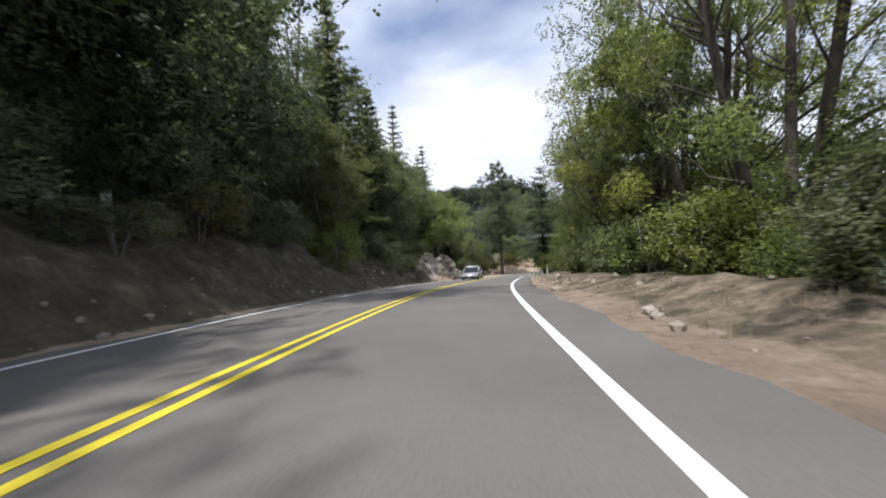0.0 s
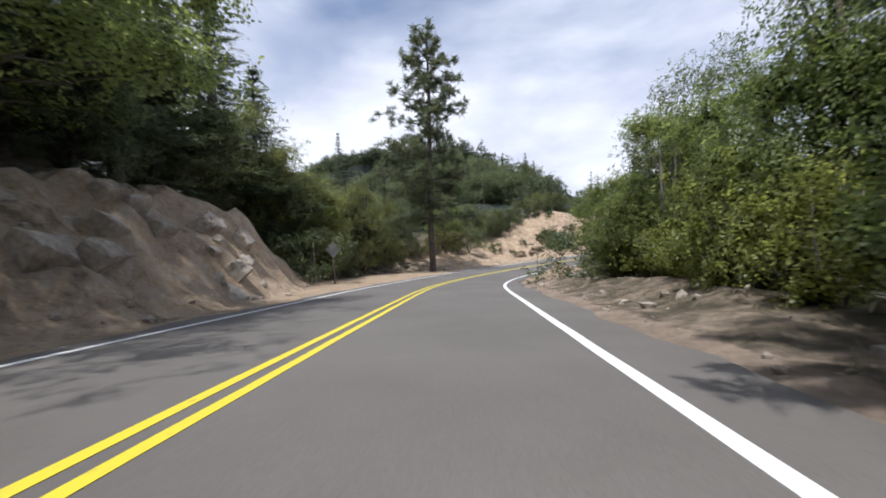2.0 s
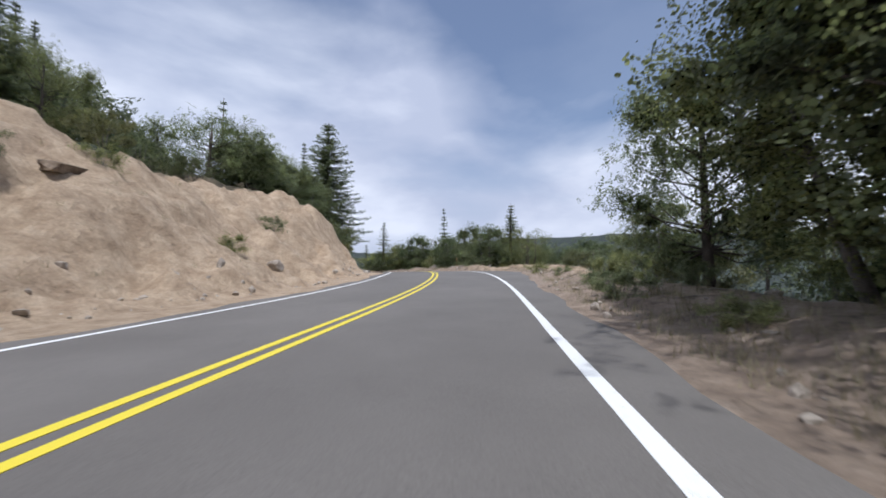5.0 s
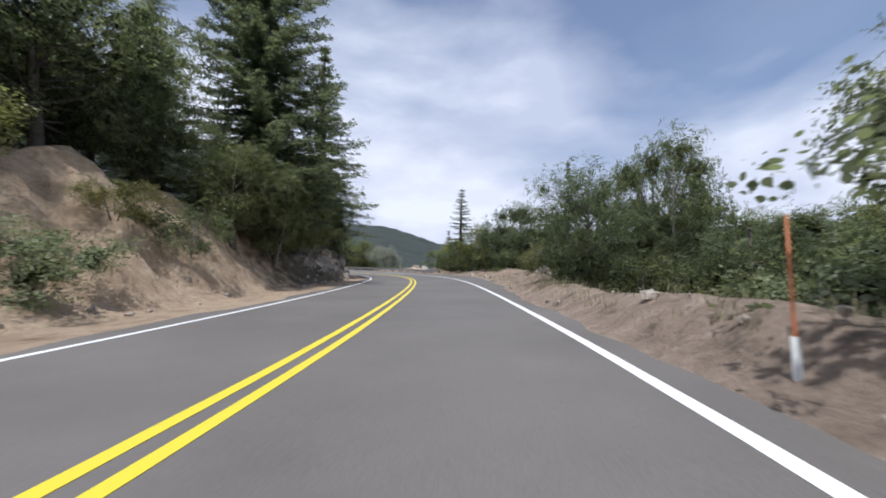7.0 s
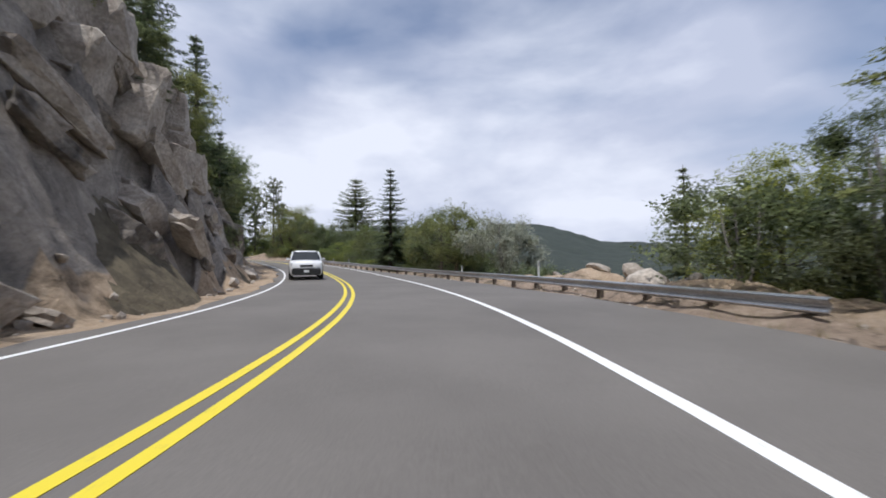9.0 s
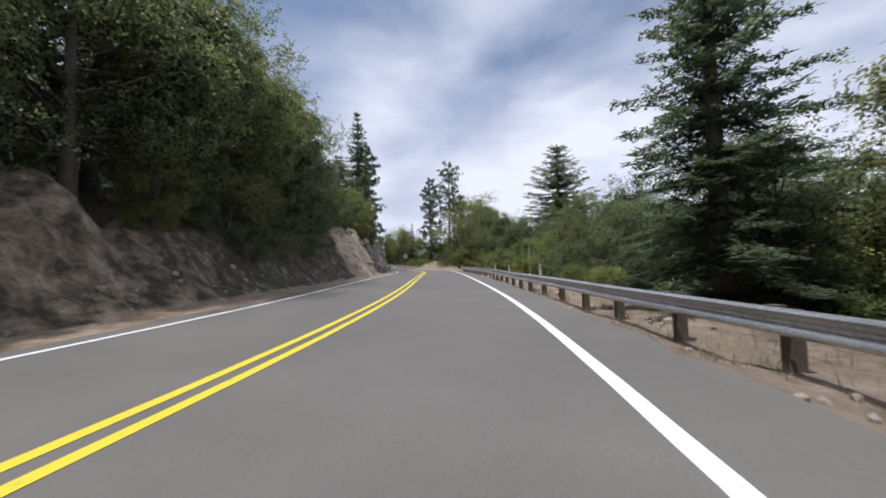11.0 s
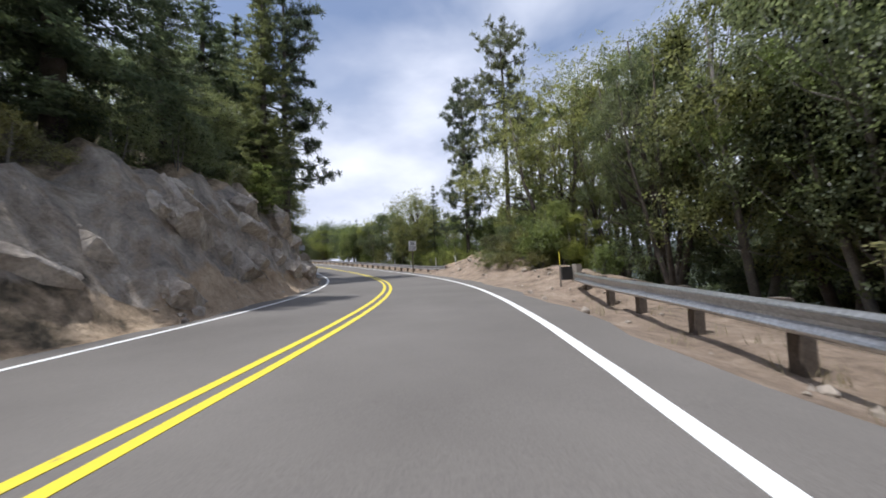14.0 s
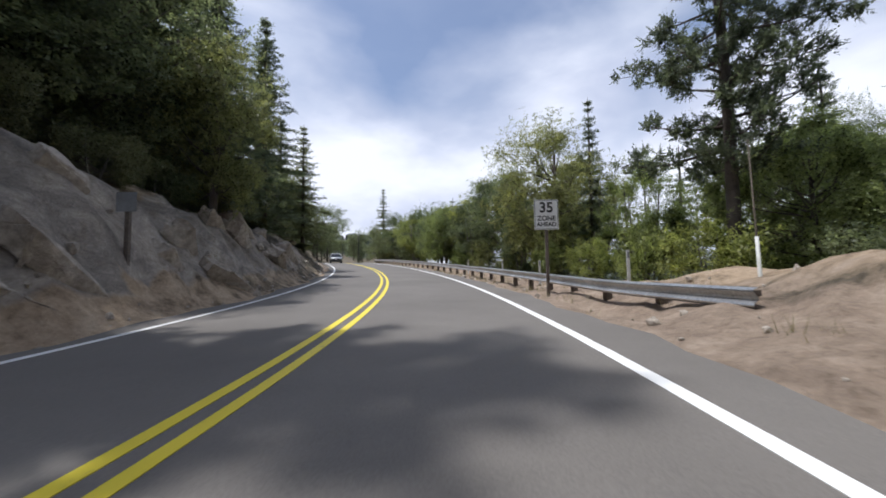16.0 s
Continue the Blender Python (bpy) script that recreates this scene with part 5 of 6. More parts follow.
def build_far_woods():
    """Small crowns of the far slopes, past counting."""
    verts, faces = [], []
    count = 0
    while count < 2000:
        az, r = rng.uniform(-75, 115), 120 * (400 / 120) ** rng.uniform(0, 1)
        x, y = CENTRE[0] + r * math.sin(radians(az)), CENTRE[1] + r * math.cos(radians(az))
        s, d, zr, along = nearest(x, y)
        if abs(d) < 36:
            continue
        w = min(max((abs(d) - 70) / 110.0, 0), 1)
        w = w * w * (3 - 2 * w)
        z = (zr + ground_z(s, d, False)[0]) * (1 - w) + (far_height(x, y) if w > 0 else 0) * w
        h, q = rng.uniform(3.5, 7), rng.uniform(2.4, 4.6)
        o, cone = len(verts), rng.uniform() < 0.4
        levels = ((0.0, 0.8), (0.35, 1.0), (0.7, 0.5)) if cone else ((0.0, 0.7), (0.4, 1.15), (0.8, 0.8))
        for u, k in levels:
            for j in range(6):
                a = j * math.pi / 3 + u * 2
                e = q * k * rng.uniform(0.7, 1.25)
                verts.append((x + e * math.cos(a), y + e * math.sin(a), z - 1 + u * h + rng.uniform(-0.5, 0.5)))
        verts.append((x, y, z - 1 + h * (1.25 if cone else 1.0)))
        for i in range(2):
            for j in range(6):
                faces.append((o + i * 6 + j, o + i * 6 + (j + 1) % 6, o + (i + 1) * 6 + (j + 1) % 6, o + (i + 1) * 6 + j))
        faces += [(o + 12 + j, o + 12 + (j + 1) % 6, o + 18) for j in range(6)]
        count += 1
    tagged(new("far_woods", mesh_of("far_woods", verts, faces, HAZY_WOOD)), "distant oak and fir woods on the valley slopes", "woods", "", "stuff")


build_far_woods()


def build_hill_woods():
    """Crowns on the slopes next to the road, each a ragged clump of sprays."""
    c, a, nrm, ln, wd = [], [], [], [], []
    made = 0
    while made < 3200:
        s, d = rng.uniform(-50, 340), rng.choice((-1, 1)) * rng.uniform(26, 145)
        q = spot(s, d)
        s2, d2, zr, along = nearest(q.x, q.y)
        if abs(d2) < 26:
            continue
        w = min(max((abs(d2) - 70) / 110.0, 0), 1)
        w = w * w * (3 - 2 * w)
        z = (zr + ground_z(s2, d2, False)[0]) * (1 - w) + (far_height(q.x, q.y) if w > 0 else 0) * w
        h, r = rng.uniform(3.5, 7.0), rng.uniform(1.8, 3.4)
        e = rand_dirs(34)
        c.append(np.array((q.x, q.y, z + h * 0.45)) + e * np.array((r, r, h * 0.5)) * rng.uniform(0.55, 1.05, (34, 1)))
        a.append(e * 0.3 + rand_dirs(34))
        nrm.append(e + np.array((0, 0, 0.5)))
        ln.append(rng.uniform(1.3, 2.4, 34))
        wd.append(rng.uniform(1.1, 2.0, 34))
        made += 1
    me = crown_mesh("hill_woods", tuple(np.concatenate(q) for q in (c, a, nrm, ln, wd)), HILL_LEAF)
    tagged(new("hill_woods", me), "oak scrub covering the slopes above and below the road", "woods", "", "stuff")


build_hill_woods()

# ---- rocks ----


def rock_mesh(name, seed, squash, jag):
    """An angular block: a ball cut by random joint planes, with a rough skin."""
    gen = np.random.default_rng(100 + seed)
    planes = gen.normal(size=(10, 3))
    planes /= np.linalg.norm(planes, axis=1, keepdims=True)
    reach = gen.uniform(0.42, 0.9, 10)
    bm = bmesh.new()
    bmesh.ops.create_icosphere(bm, subdivisions=3, radius=1.0)
    for v in bm.verts:
        q = np.array(v.co.normalized())
        dots = planes @ q
        e = min([1.15] + [h / t for h, t in zip(reach, dots) if t > 0.05])
        e *= 1 + 0.05 * jag * noise.fractal(Vector(q * 3.5) + Vector((seed * 7.1, seed, 0)), 0.8, 2.2, 4)
        v.co = Vector((q[0] * e, q[1] * e * 0.9, q[2] * e * squash))
    me = bpy.data.meshes.new(name)
    bm.to_mesh(me)
    bm.free()
    me.materials.append(GRANITE)
    return me


ROCKS = [rock_mesh("rock", k + 1, sq, jg) for k, (sq, jg) in enumerate(((0.75, 0.8), (0.9, 1.0), (0.6, 0.8), (1.2, 1.0), (0.8, 1.2), (1.0, 1.0)))]


def rock(s, d, size, up=0.0, stretch=1.0, which=None, label="weathered tan granite rock in the cut bank", group="rocks of the cut bank"):
    base = ground_spot(s, d, 0.0)
    q = Euler((rng.uniform(-0.5, 0.5), rng.uniform(-0.5, 0.5), rng.uniform(0, 6.28))).to_matrix().to_4x4()
    m = Matrix.Translation(base + Vector((0, 0, size * 0.15 + up))) @ q @ Matrix.Diagonal((size, size * rng.uniform(0.8, 1.2), size * stretch, 1))
    ob = new("rock", ROCKS[int(rng.integers(len(ROCKS))) if which is None else which])
    ob.matrix_world = m
    return tagged(ob, label, "rock", group)


def scatter_rocks(s0, s1, count, d0, d1, a, b, stretch=1.0, **k):
    for _ in range(count):
        rock(rng.uniform(s0, s1), rng.uniform(d0, d1), a * (b / a) ** (rng.uniform() ** 1.6), 0, stretch * rng.uniform(0.8, 1.3), **k)


scatter_rocks(9, 30, 8, -7.4, -5.2, 0.15, 0.5, 1.2)
scatter_rocks(62, 96, 8, -14, -7.0, 0.15, 0.5, 0.8)
scatter_rocks(134, 158, 8, -6.6, -5.2, 0.12, 0.4)
scatter_rocks(160, 186, 8, -5.6, -4.9, 0.15, 0.5, label="granite rubble at the foot of the crag", group="rubble below the crag")
scatter_rocks(206, 285, 8, -6.4, -4.4, 0.12, 0.35, 0.9)
scatter_rocks(112, 162, 18, 6.4, 9.4, 0.14, 0.46, 0.7, label="granite boulder on the gravel berm", group="boulders on the berm")
scatter_rocks(40, 52, 6, 5.2, 8, 0.10, 0.22, 0.8, label="pale rock on the dirt mound", group="rocks on the mound")
scatter_rocks(12, 38, 6, 6, 8.6, 0.10, 0.4, 0.8, label="rock on the dirt verge", group="rocks on the verge")
scatter_rocks(246, 268, 6, 6, 8.6, 0.08, 0.3, 0.8, label="small stone on the dirt bank", group="stones on the dirt bank")
scatter_rocks(165, 190, 10, 9, 12, 0.3, 0.8, 0.8, label="pale boulder behind the guardrail", group="boulders behind the rail")


def block_mesh(name, seed, mat):
    """A joint block: the hull of a jittered box with split corners, its edges worn."""
    gen = np.random.default_rng(300 + seed)
    bm = bmesh.new()
    for x in (-1, 1):
        for y in (-1, 1):
            for z in (-1, 1):
                for k in range(2):
                    bm.verts.new((x * gen.uniform(0.35, 1.0), y * gen.uniform(0.40, 1.0), z * gen.uniform(0.50, 1.0)))
    got = bmesh.ops.convex_hull(bm, input=bm.verts[:])
    bmesh.ops.delete(bm, geom=list({v for v in got["geom_interior"] + got["geom_unused"] if isinstance(v, bmesh.types.BMVert)}), context="VERTS")
    bmesh.ops.dissolve_limit(bm, angle_limit=radians(9), verts=bm.verts[:], edges=bm.edges[:])
    bmesh.ops.bevel(bm, geom=bm.edges[:], offset=0.05, segments=1, affect="EDGES")
    bmesh.ops.triangulate(bm, faces=bm.faces[:])
    bmesh.ops.subdivide_edges(bm, edges=[e for e in bm.edges if e.calc_length() > 0.30], cuts=2)
    bmesh.ops.triangulate(bm, faces=bm.faces[:])
    for v in bm.verts:
        v.co *= 1 + 0.15 * noise.fractal(v.co * 1.9 + Vector((seed * 5.3, 0, seed)), 0.9, 2.1, 4)
    me = bpy.data.meshes.new(name)
    bm.to_mesh(me)
    bm.free()
    me.materials.append(mat)
    return me


def slab(s, d, long, wide, thick, up=0.0, label="slanting grey-brown granite block of the roadside crag", group="blocks of the crag", shapes=None, dip=26, lean=22):
    """A jointed block of the bank; the beds dip forward along the road and step up the face."""
    base = ground_spot(s, d, 0.0)
    q = Matrix.Rotation(radians(yaw_at(s) + 90 + rng.uniform(-16, 16)), 4, "Z") @ Matrix.Rotation(radians(dip + rng.uniform(-9, 9)), 4, "Y") @ Matrix.Rotation(radians(lean + rng.uniform(-12, 12)), 4, "X")
    shapes = shapes or CRAG_BLOCKS
    ob = new("rock", shapes[int(rng.integers(len(shapes)))])
    ob.matrix_world = Matrix.Translation(base + Vector((0, 0, up))) @ q @ Matrix.Diagonal((long * 0.5, wide * 0.5, thick * 0.5, 1))
    return tagged(ob, label, "rock", group)


CRAG_BLOCKS = [block_mesh("rock", k, CRAG if k % 2 else GRANITE) for k in range(10)]
PALE_BLOCKS = [block_mesh("rock", k + 20, GRANITE) for k in range(6)]


def bank_at(s, u):
    """The distance across the road of a place on the left bank, from its foot (0) to its top (1)."""
    return -float(table(s, BANK_FOOT)) - 0.3 - u * float(table(s, BANK_WIDE))


# the crag: ledges below, large upright blocks above
for k in range(96):
    s = 156.5 + 32 * (k + rng.uniform(-0.4, 0.4)) / 96
    u = rng.uniform(0.0, 1.0)
    big = 1.0 if k % 2 else 0.5
    slab(s, bank_at(s, u), big * rng.uniform(1.6, 4.0), big * rng.uniform(1.0, 1.8), big * rng.uniform(0.6, 1.2), rng.uniform(-0.30, 0.05) + 0.1 * (1 - big), dip=32)
for s, u, long, wide, thick, up in ((170.5, 0.75, 2.4, 2.0, 2.6, 0.2), (173.0, 0.62, 2.2, 2.0, 2.4, 0.2), (173.4, 0.88, 2.4, 2.2, 3.0, 0.4), (175.4, 0.55, 2.2, 1.9, 2.2, 0.1),
                                    (176.4, 0.80, 2.6, 2.2, 2.8, 0.3), (178.2, 0.50, 2.0, 1.8, 2.0, 0.1), (179.4, 0.72, 2.2, 2.0, 2.4, 0.2), (168.0, 0.9, 2.4, 2.0, 3.2, 0.5), (172.0, 1.0, 2.0, 1.8, 3.4, 0.6)):
    slab(s, bank_at(s, u), long, wide, thick, up, "big rounded tan granite block high on the crag", "blocks of the crag", PALE_BLOCKS, 8, 6)
# rocks at the foot of the bank before the crag
for k in range(12):
    s = 136 + 22 * (k + rng.uniform(-0.4, 0.4)) / 12
    slab(s, bank_at(s, rng.uniform(0.0, 0.7)), rng.uniform(0.9, 2.2), rng.uniform(0.7, 1.3), rng.uniform(0.5, 0.9), rng.uniform(-0.2, 0.0), "slanting grey rock at the foot of the bank", "rocks at the foot of the bank")
# pale ledges of the last cut bank
for k in range(34):
    s = 229 + 56 * (k + rng.uniform(-0.4, 0.4)) / 34
    slab(s, bank_at(s, rng.uniform(0.1, 0.95)), rng.uniform(1.0, 3.0), rng.uniform(0.6, 1.2), rng.uniform(0.5, 1.0), rng.uniform(-0.38, -0.14), "slanting ledge of pale rock in the cut bank", "ledges of the cut bank", PALE_BLOCKS, 34, 40)
for k in range(24):
    s = 245 + 17 * (k + rng.uniform(-0.4, 0.4)) / 24
    slab(s, bank_at(s, rng.uniform(0.15, 0.9)), rng.uniform(0.7, 1.8), rng.uniform(0.6, 1.2), rng.uniform(0.5, 1.1), rng.uniform(-0.38, -0.12), "cracked pale granite in the cut bank", "ledges of the cut bank", PALE_BLOCKS, 20, 48)
for k in range(16):
    s = 221.5 + 9 * (k + rng.uniform(-0.4, 0.4)) / 16
    slab(s, bank_at(s, rng.uniform(0.1, 0.9)), rng.uniform(0.3, 0.9), rng.uniform(0.3, 0.6), rng.uniform(0.2, 0.5), rng.uniform(-0.14, -0.02), "small pale stone in the pale sand patch", "stones in the sand slip", PALE_BLOCKS, 20, 30)
# brown ledges breaking through the sandy slope
LEDGE_BLOCKS = [block_mesh("rock", k + 40, LEDGE) for k in range(4)]
for s, d, long in ((66.8, -8.0, 1.6), (67.6, -7.6, 2.2), (68.6, -8.2, 1.4), (69.4, -8.8, 1.0), (70.4, -7.8, 1.4), (71.4, -7.9, 2.2), (72.4, -8.2, 2.4), (73.4, -8.6, 1.8), (71.8, -9.4, 1.4), (69.0, -10.2, 1.2),
                   (74.4, -9.8, 1.2), (77.6, -9.4, 1.5), (79.0, -10.4, 1.6), (81.5, -9.6, 1.4), (83.6, -10.6, 1.6), (86.0, -10.2, 1.2), (76.0, -11.2, 1.3), (66.2, -9.6, 0.9)):
    slab(s, d, long, rng.uniform(0.6, 1.0), rng.uniform(0.35, 0.6), rng.uniform(-0.05, 0.08), "flat brown ledge of rock breaking through the sand", "ledges in the sandy slope", LEDGE_BLOCKS, 6, 14)
# outcrops of the first cut bank
for k in range(36):
    s = 8.5 + 22 * (k + rng.uniform(-0.4, 0.4)) / 36
    slab(s, bank_at(s, rng.uniform(0.05, 0.85)), rng.uniform(0.5, 1.4), rng.uniform(0.45, 1.0), rng.uniform(0.6, 1.5), rng.uniform(-0.40, -0.12), "jointed pale granite outcrop in the cut bank", "outcrops of the cut bank", PALE_BLOCKS, 8, 42)
# the pale mound of rock inside the first bend
for s, d, long, wide, thick in ((44.2, 7.0, 1.6, 1.2, 0.8), (45.8, 7.3, 1.9, 1.4, 0.9), (47.6, 7.4, 1.5, 1.2, 0.8), (42.6, 6.4, 0.9, 0.7, 0.5)):
    slab(s, d, long, wide, thick, -0.24, "pale rounded granite boulder in the sandy mound", "boulders of the mound", PALE_BLOCKS, 6, -10)


def build_rubble():
    """Loose stones along the foot of the banks and on the berm, past counting."""
    pick = np.random.default_rng(53)
    bm = bmesh.new()
    bmesh.ops.create_icosphere(bm, subdivisions=1, radius=1.0)
    bm.verts.ensure_lookup_table()
    unit, fcs = np.array([v.co[:] for v in bm.verts]), [tuple(v.index for v in f.verts) for f in bm.faces]
    bm.free()
    verts, faces = [], []
    for _ in range(2600):
        s = pick.uniform(-48, 330)
        if pick.uniform() < 0.55:
            d = -float(table(s, BANK_FOOT)) - 0.1 - abs(pick.normal()) * 0.9 + 0.35
        else:
            d = float(table(s, EDGE_R)) + 0.25 + abs(pick.normal()) * 1.5
        size = 0.025 * (7.0 ** (pick.uniform() ** 2.0))
        base = np.array(ground_spot(s, d, -0.2 * size))
        k = len(verts)
        pts = unit * size * pick.uniform(0.6, 1.3, (len(unit), 1)) * pick.uniform(0.7, 1.2, 3)
        verts += [tuple(base + p) for p in pts]
        faces += [tuple(k + i for i in f) for f in fcs]
    tagged(new("rubble", mesh_of("rubble", verts, faces, GRANITE)), "loose granite stones along the bank and shoulder", "rubble", "", "stuff")


build_rubble()

# ---- guardrails, posts and signs ----


def box(verts, faces, m, x, y, z):
    o = len(verts)
    for a in (-1, 1):
        for b in (-1, 1):
            for c in (-1, 1):
                verts.append(m @ Vector((a * x / 2, b * y / 2, c * z / 2)))
    faces += [tuple(i + o for i in q) for q in ((0, 1, 3, 2), (4, 6, 7, 5), (0, 4, 5, 1), (2, 3, 7, 6), (0, 2, 6, 4), (1, 5, 7, 3))]


def box_mesh(name, x, y, z, mat, bevel=0.0, at=(0, 0, 0)):
    bm = bmesh.new()
    bmesh.ops.create_cube(bm, size=1.0)
    for v in bm.verts:
        v.co = Vector((v.co.x * x + at[0], v.co.y * y + at[1], v.co.z * z + at[2]))
    if bevel:
        bmesh.ops.bevel(bm, geom=bm.edges[:], offset=bevel, segments=2, affect="EDGES")
    me = bpy.data.meshes.new(name)
    bm.to_mesh(me)
    bm.free()
    me.materials.append(mat)
    return me


POST_MESH, BLOCK_MESH = box_mesh("post", 0.15, 0.20, 1.45, TIMBER, 0.008), box_mesh("spacer_block", 0.15, 0.18, 0.32, TIMBER, 0.008)
W_PROFILE = [(0.00, -0.155), (0.02, -0.150), (0.078, -0.118), (0.083, -0.095), (0.070, -0.070), (0.012, -0.018), (0.012, 0.018), (0.062, 0.085), (0.083, 0.100), (0.080, 0.118), (0.022, 0.150), (0.00, 0.155)]


def guardrail(s0, s1, offset, label, end=False):
    """A corrugated steel rail on timber posts: offset is a function of s."""
    root = tagged(new("guardrail"), label, "guardrail")
    root.location = spot(s0, offset(s0))
    inv = Matrix.Translation(root.location).inverted()
    ss = np.arange(s0, s1 + 0.01, 0.95)
    verts, faces = [], []
    prof = W_PROFILE + [(x - 0.006, z) for x, z in reversed(W_PROFILE)]
    k = len(prof)
    for i, s in enumerate(ss):
        z0 = -shoulder_drop(s)
        for x, z in prof:
            verts.append(inv @ spot(s, offset(s) - x, 0.50 + z + z0 + 0.01 * wander(s, 1, 6)))
        if i:
            for j in range(k):
                faces.append(((i - 1) * k + j, (i - 1) * k + (j + 1) % k, i * k + (j + 1) % k, i * k + j))
    rail = part("rail", mesh_of("rail", verts, faces, STEEL, False), root, "galvanised W-beam rail")
    s = s0 + 0.4
    while s < s1:
        turn = Matrix.Rotation(radians(yaw_at(s)), 4, "Z")
        ob = part("post", POST_MESH, root)
        ob.matrix_local = inv @ Matrix.Translation(spot(s, offset(s) + 0.27, -0.13 + 0.02 * rng.normal() - shoulder_drop(s))) @ turn
        ob = part("spacer_block", BLOCK_MESH, root)
        ob.matrix_local = inv @ Matrix.Translation(spot(s, offset(s) + 0.095, 0.50 - shoulder_drop(s))) @ turn
        s += 1.905
    if end:
        turn = Matrix.Rotation(radians(yaw_at(s1) + 12), 4, "Z")
        ob = part("end_post", box_mesh("end_post", 0.22, 0.26, 1.3, CONCRETE, 0.012), root, "pale weathered end post")
        ob.matrix_local = inv @ Matrix.Translation(spot(s1 + 0.1, offset(s1) + 0.30, 0.16)) @ turn
        ob = part("end_plate", box_mesh("end_plate", 0.40, 0.10, 0.46, BOX_DARK, 0.01), root, "dark steel end plate")
        ob.matrix_local = inv @ Matrix.Translation(spot(s1 + 0.12, offset(s1) - 0.06, 0.50)) @ turn
    return root


guardrail(161.5, 246.8, lambda s: float(table(s, [(160, 8.4), (166, 8.2), (176, 7.6), (188, 6.4), (198, 5.3), (206, 5.0), (236, 5.2), (242, 5.7), (248, 6.6)])), "weathered steel guardrail on timber posts along the valley side", True)
guardrail(263.9, 338, lambda s: float(table(s, [(264, 6.0), (268, 5.7), (290, 5.6), (340, 5.6)])), "steel guardrail on timber posts beyond the dirt bank")


def delineator(s, d, high=1.05, label="white roadside delineator post"):
    me = bpy.data.meshes.new("delineator")
    bm = bmesh.new()
    bmesh.ops.create_cube(bm, size=1.0)
    for v in bm.verts:
        v.co = Vector((v.co.x * 0.10, v.co.y * 0.03, (v.co.z + 0.5) * (high + 0.3) - 0.3))
    bmesh.ops.bevel(bm, geom=[e for e in bm.edges], offset=0.008, segments=2, affect="EDGES")
    bm.to_mesh(me)
    bm.free()
    me.materials.append(MARKER)
    root = tagged(new("delineator_post", me), label, "marker post", "delineator posts")
    root.matrix_world = Matrix.Translation(ground_spot(s, d)) @ Matrix.Rotation(radians(yaw_at(s)) + rng.normal() * 0.03, 4, "Z")
    ob = part("reflector", box_mesh("reflector", 0.07, 0.006, 0.18, SIGN_BACK, 0, (0, -0.02, high - 0.14)), root)
    return root


for s, d in ((8.2, 6.1), (206.8, 6.0), (214.5, 6.0), (220.7, 6.0), (236.0, 6.2), (172, 8.6), (180, 8.0), (269.2, 7.2), (274.5, 6.6), (279, 6.4), (286, 6.4)):
    delineator(s, d)


def snow_pole(s, d, high, lean, label, low=MARKER, upper=ORANGE, sleeve=0.75):
    root = tagged(new("snow_pole"), label, "marker pole", "snow poles")
    root.matrix_world = Matrix.Translation(ground_spot(s, d)) @ Matrix.Rotation(radians(yaw_at(s)), 4, "Z") @ Matrix.Rotation(lean, 4, "Y")
    v, f = tube([(0, 0, -0.3), (0, 0, sleeve)], [0.034, 0.030], 8)
    part("sleeve", mesh_of("sleeve", v, f, low, True), root, "white plastic sleeve")
    v, f = tube([(0, 0, sleeve - 0.05), (0, 0, high)], [0.016, 0.009], 8)
    part("rod", mesh_of("rod", v, f, upper, True), root, "faded orange rod")
    return root


snow_pole(-2.2, 7.5, 3.2, -0.03, "orange and white snow pole at the road edge")
snow_pole(43.0, 5.0, 2.4, -0.02, "weathered snow pole on the dirt mound", TIMBER, TIMBER)
snow_pole(64.6, 5.0, 2.0, -0.03, "pale thin wooden snow pole beside the curve", TIMBER, CONCRETE, 0.5)
snow_pole(209.2, 6.1, 2.1, 0.0, "pale snow pole standing behind the guardrail", MARKER, CONCRETE, 0.6)
snow_pole(115.8, 4.4, 1.3, -0.05, "orange and white snow pole on the gravel berm", sleeve=0.34)
block = tagged(new("concrete_block", box_mesh("concrete_block", 0.42, 0.26, 0.34, CONCRETE, 0.02)), "small weathered concrete block on the dry verge", "block")
block.matrix_world = Matrix.Translation(ground_spot(66.2, 5.6) + Vector((0, 0, 0.13))) @ Matrix.Rotation(radians(yaw_at(66.2) + 14), 4, "Z")
snow_pole(246.6, 6.0, 1.2, 0.0, "yellow-topped marker pole by the guardrail end", TIMBER, YELLOW_TAPE)
snow_pole(265.6, 7.6, 2.6, -0.02, "snow pole behind the dirt bank", MARKER, TIMBER)


def glyphs(text, size, mat, name, at, parent):
    cu = bpy.data.curves.new(name, "FONT")
    cu.body, cu.size, cu.extrude, cu.align_x, cu.align_y, cu.offset = text, size, 0.002, "CENTER", "CENTER", size * 0.025
    tmp = bpy.data.objects.new(name, cu)
    me = bpy.data.meshes.new_from_object(tmp)
    bpy.data.objects.remove(tmp)
    me.materials.clear()
    me.materials.append(mat)
    ob = part(name, me, parent, text + " in black letters")
    ob.matrix_local = Matrix.Translation(at) @ Matrix.Rotation(radians(90), 4, "X")
    return ob


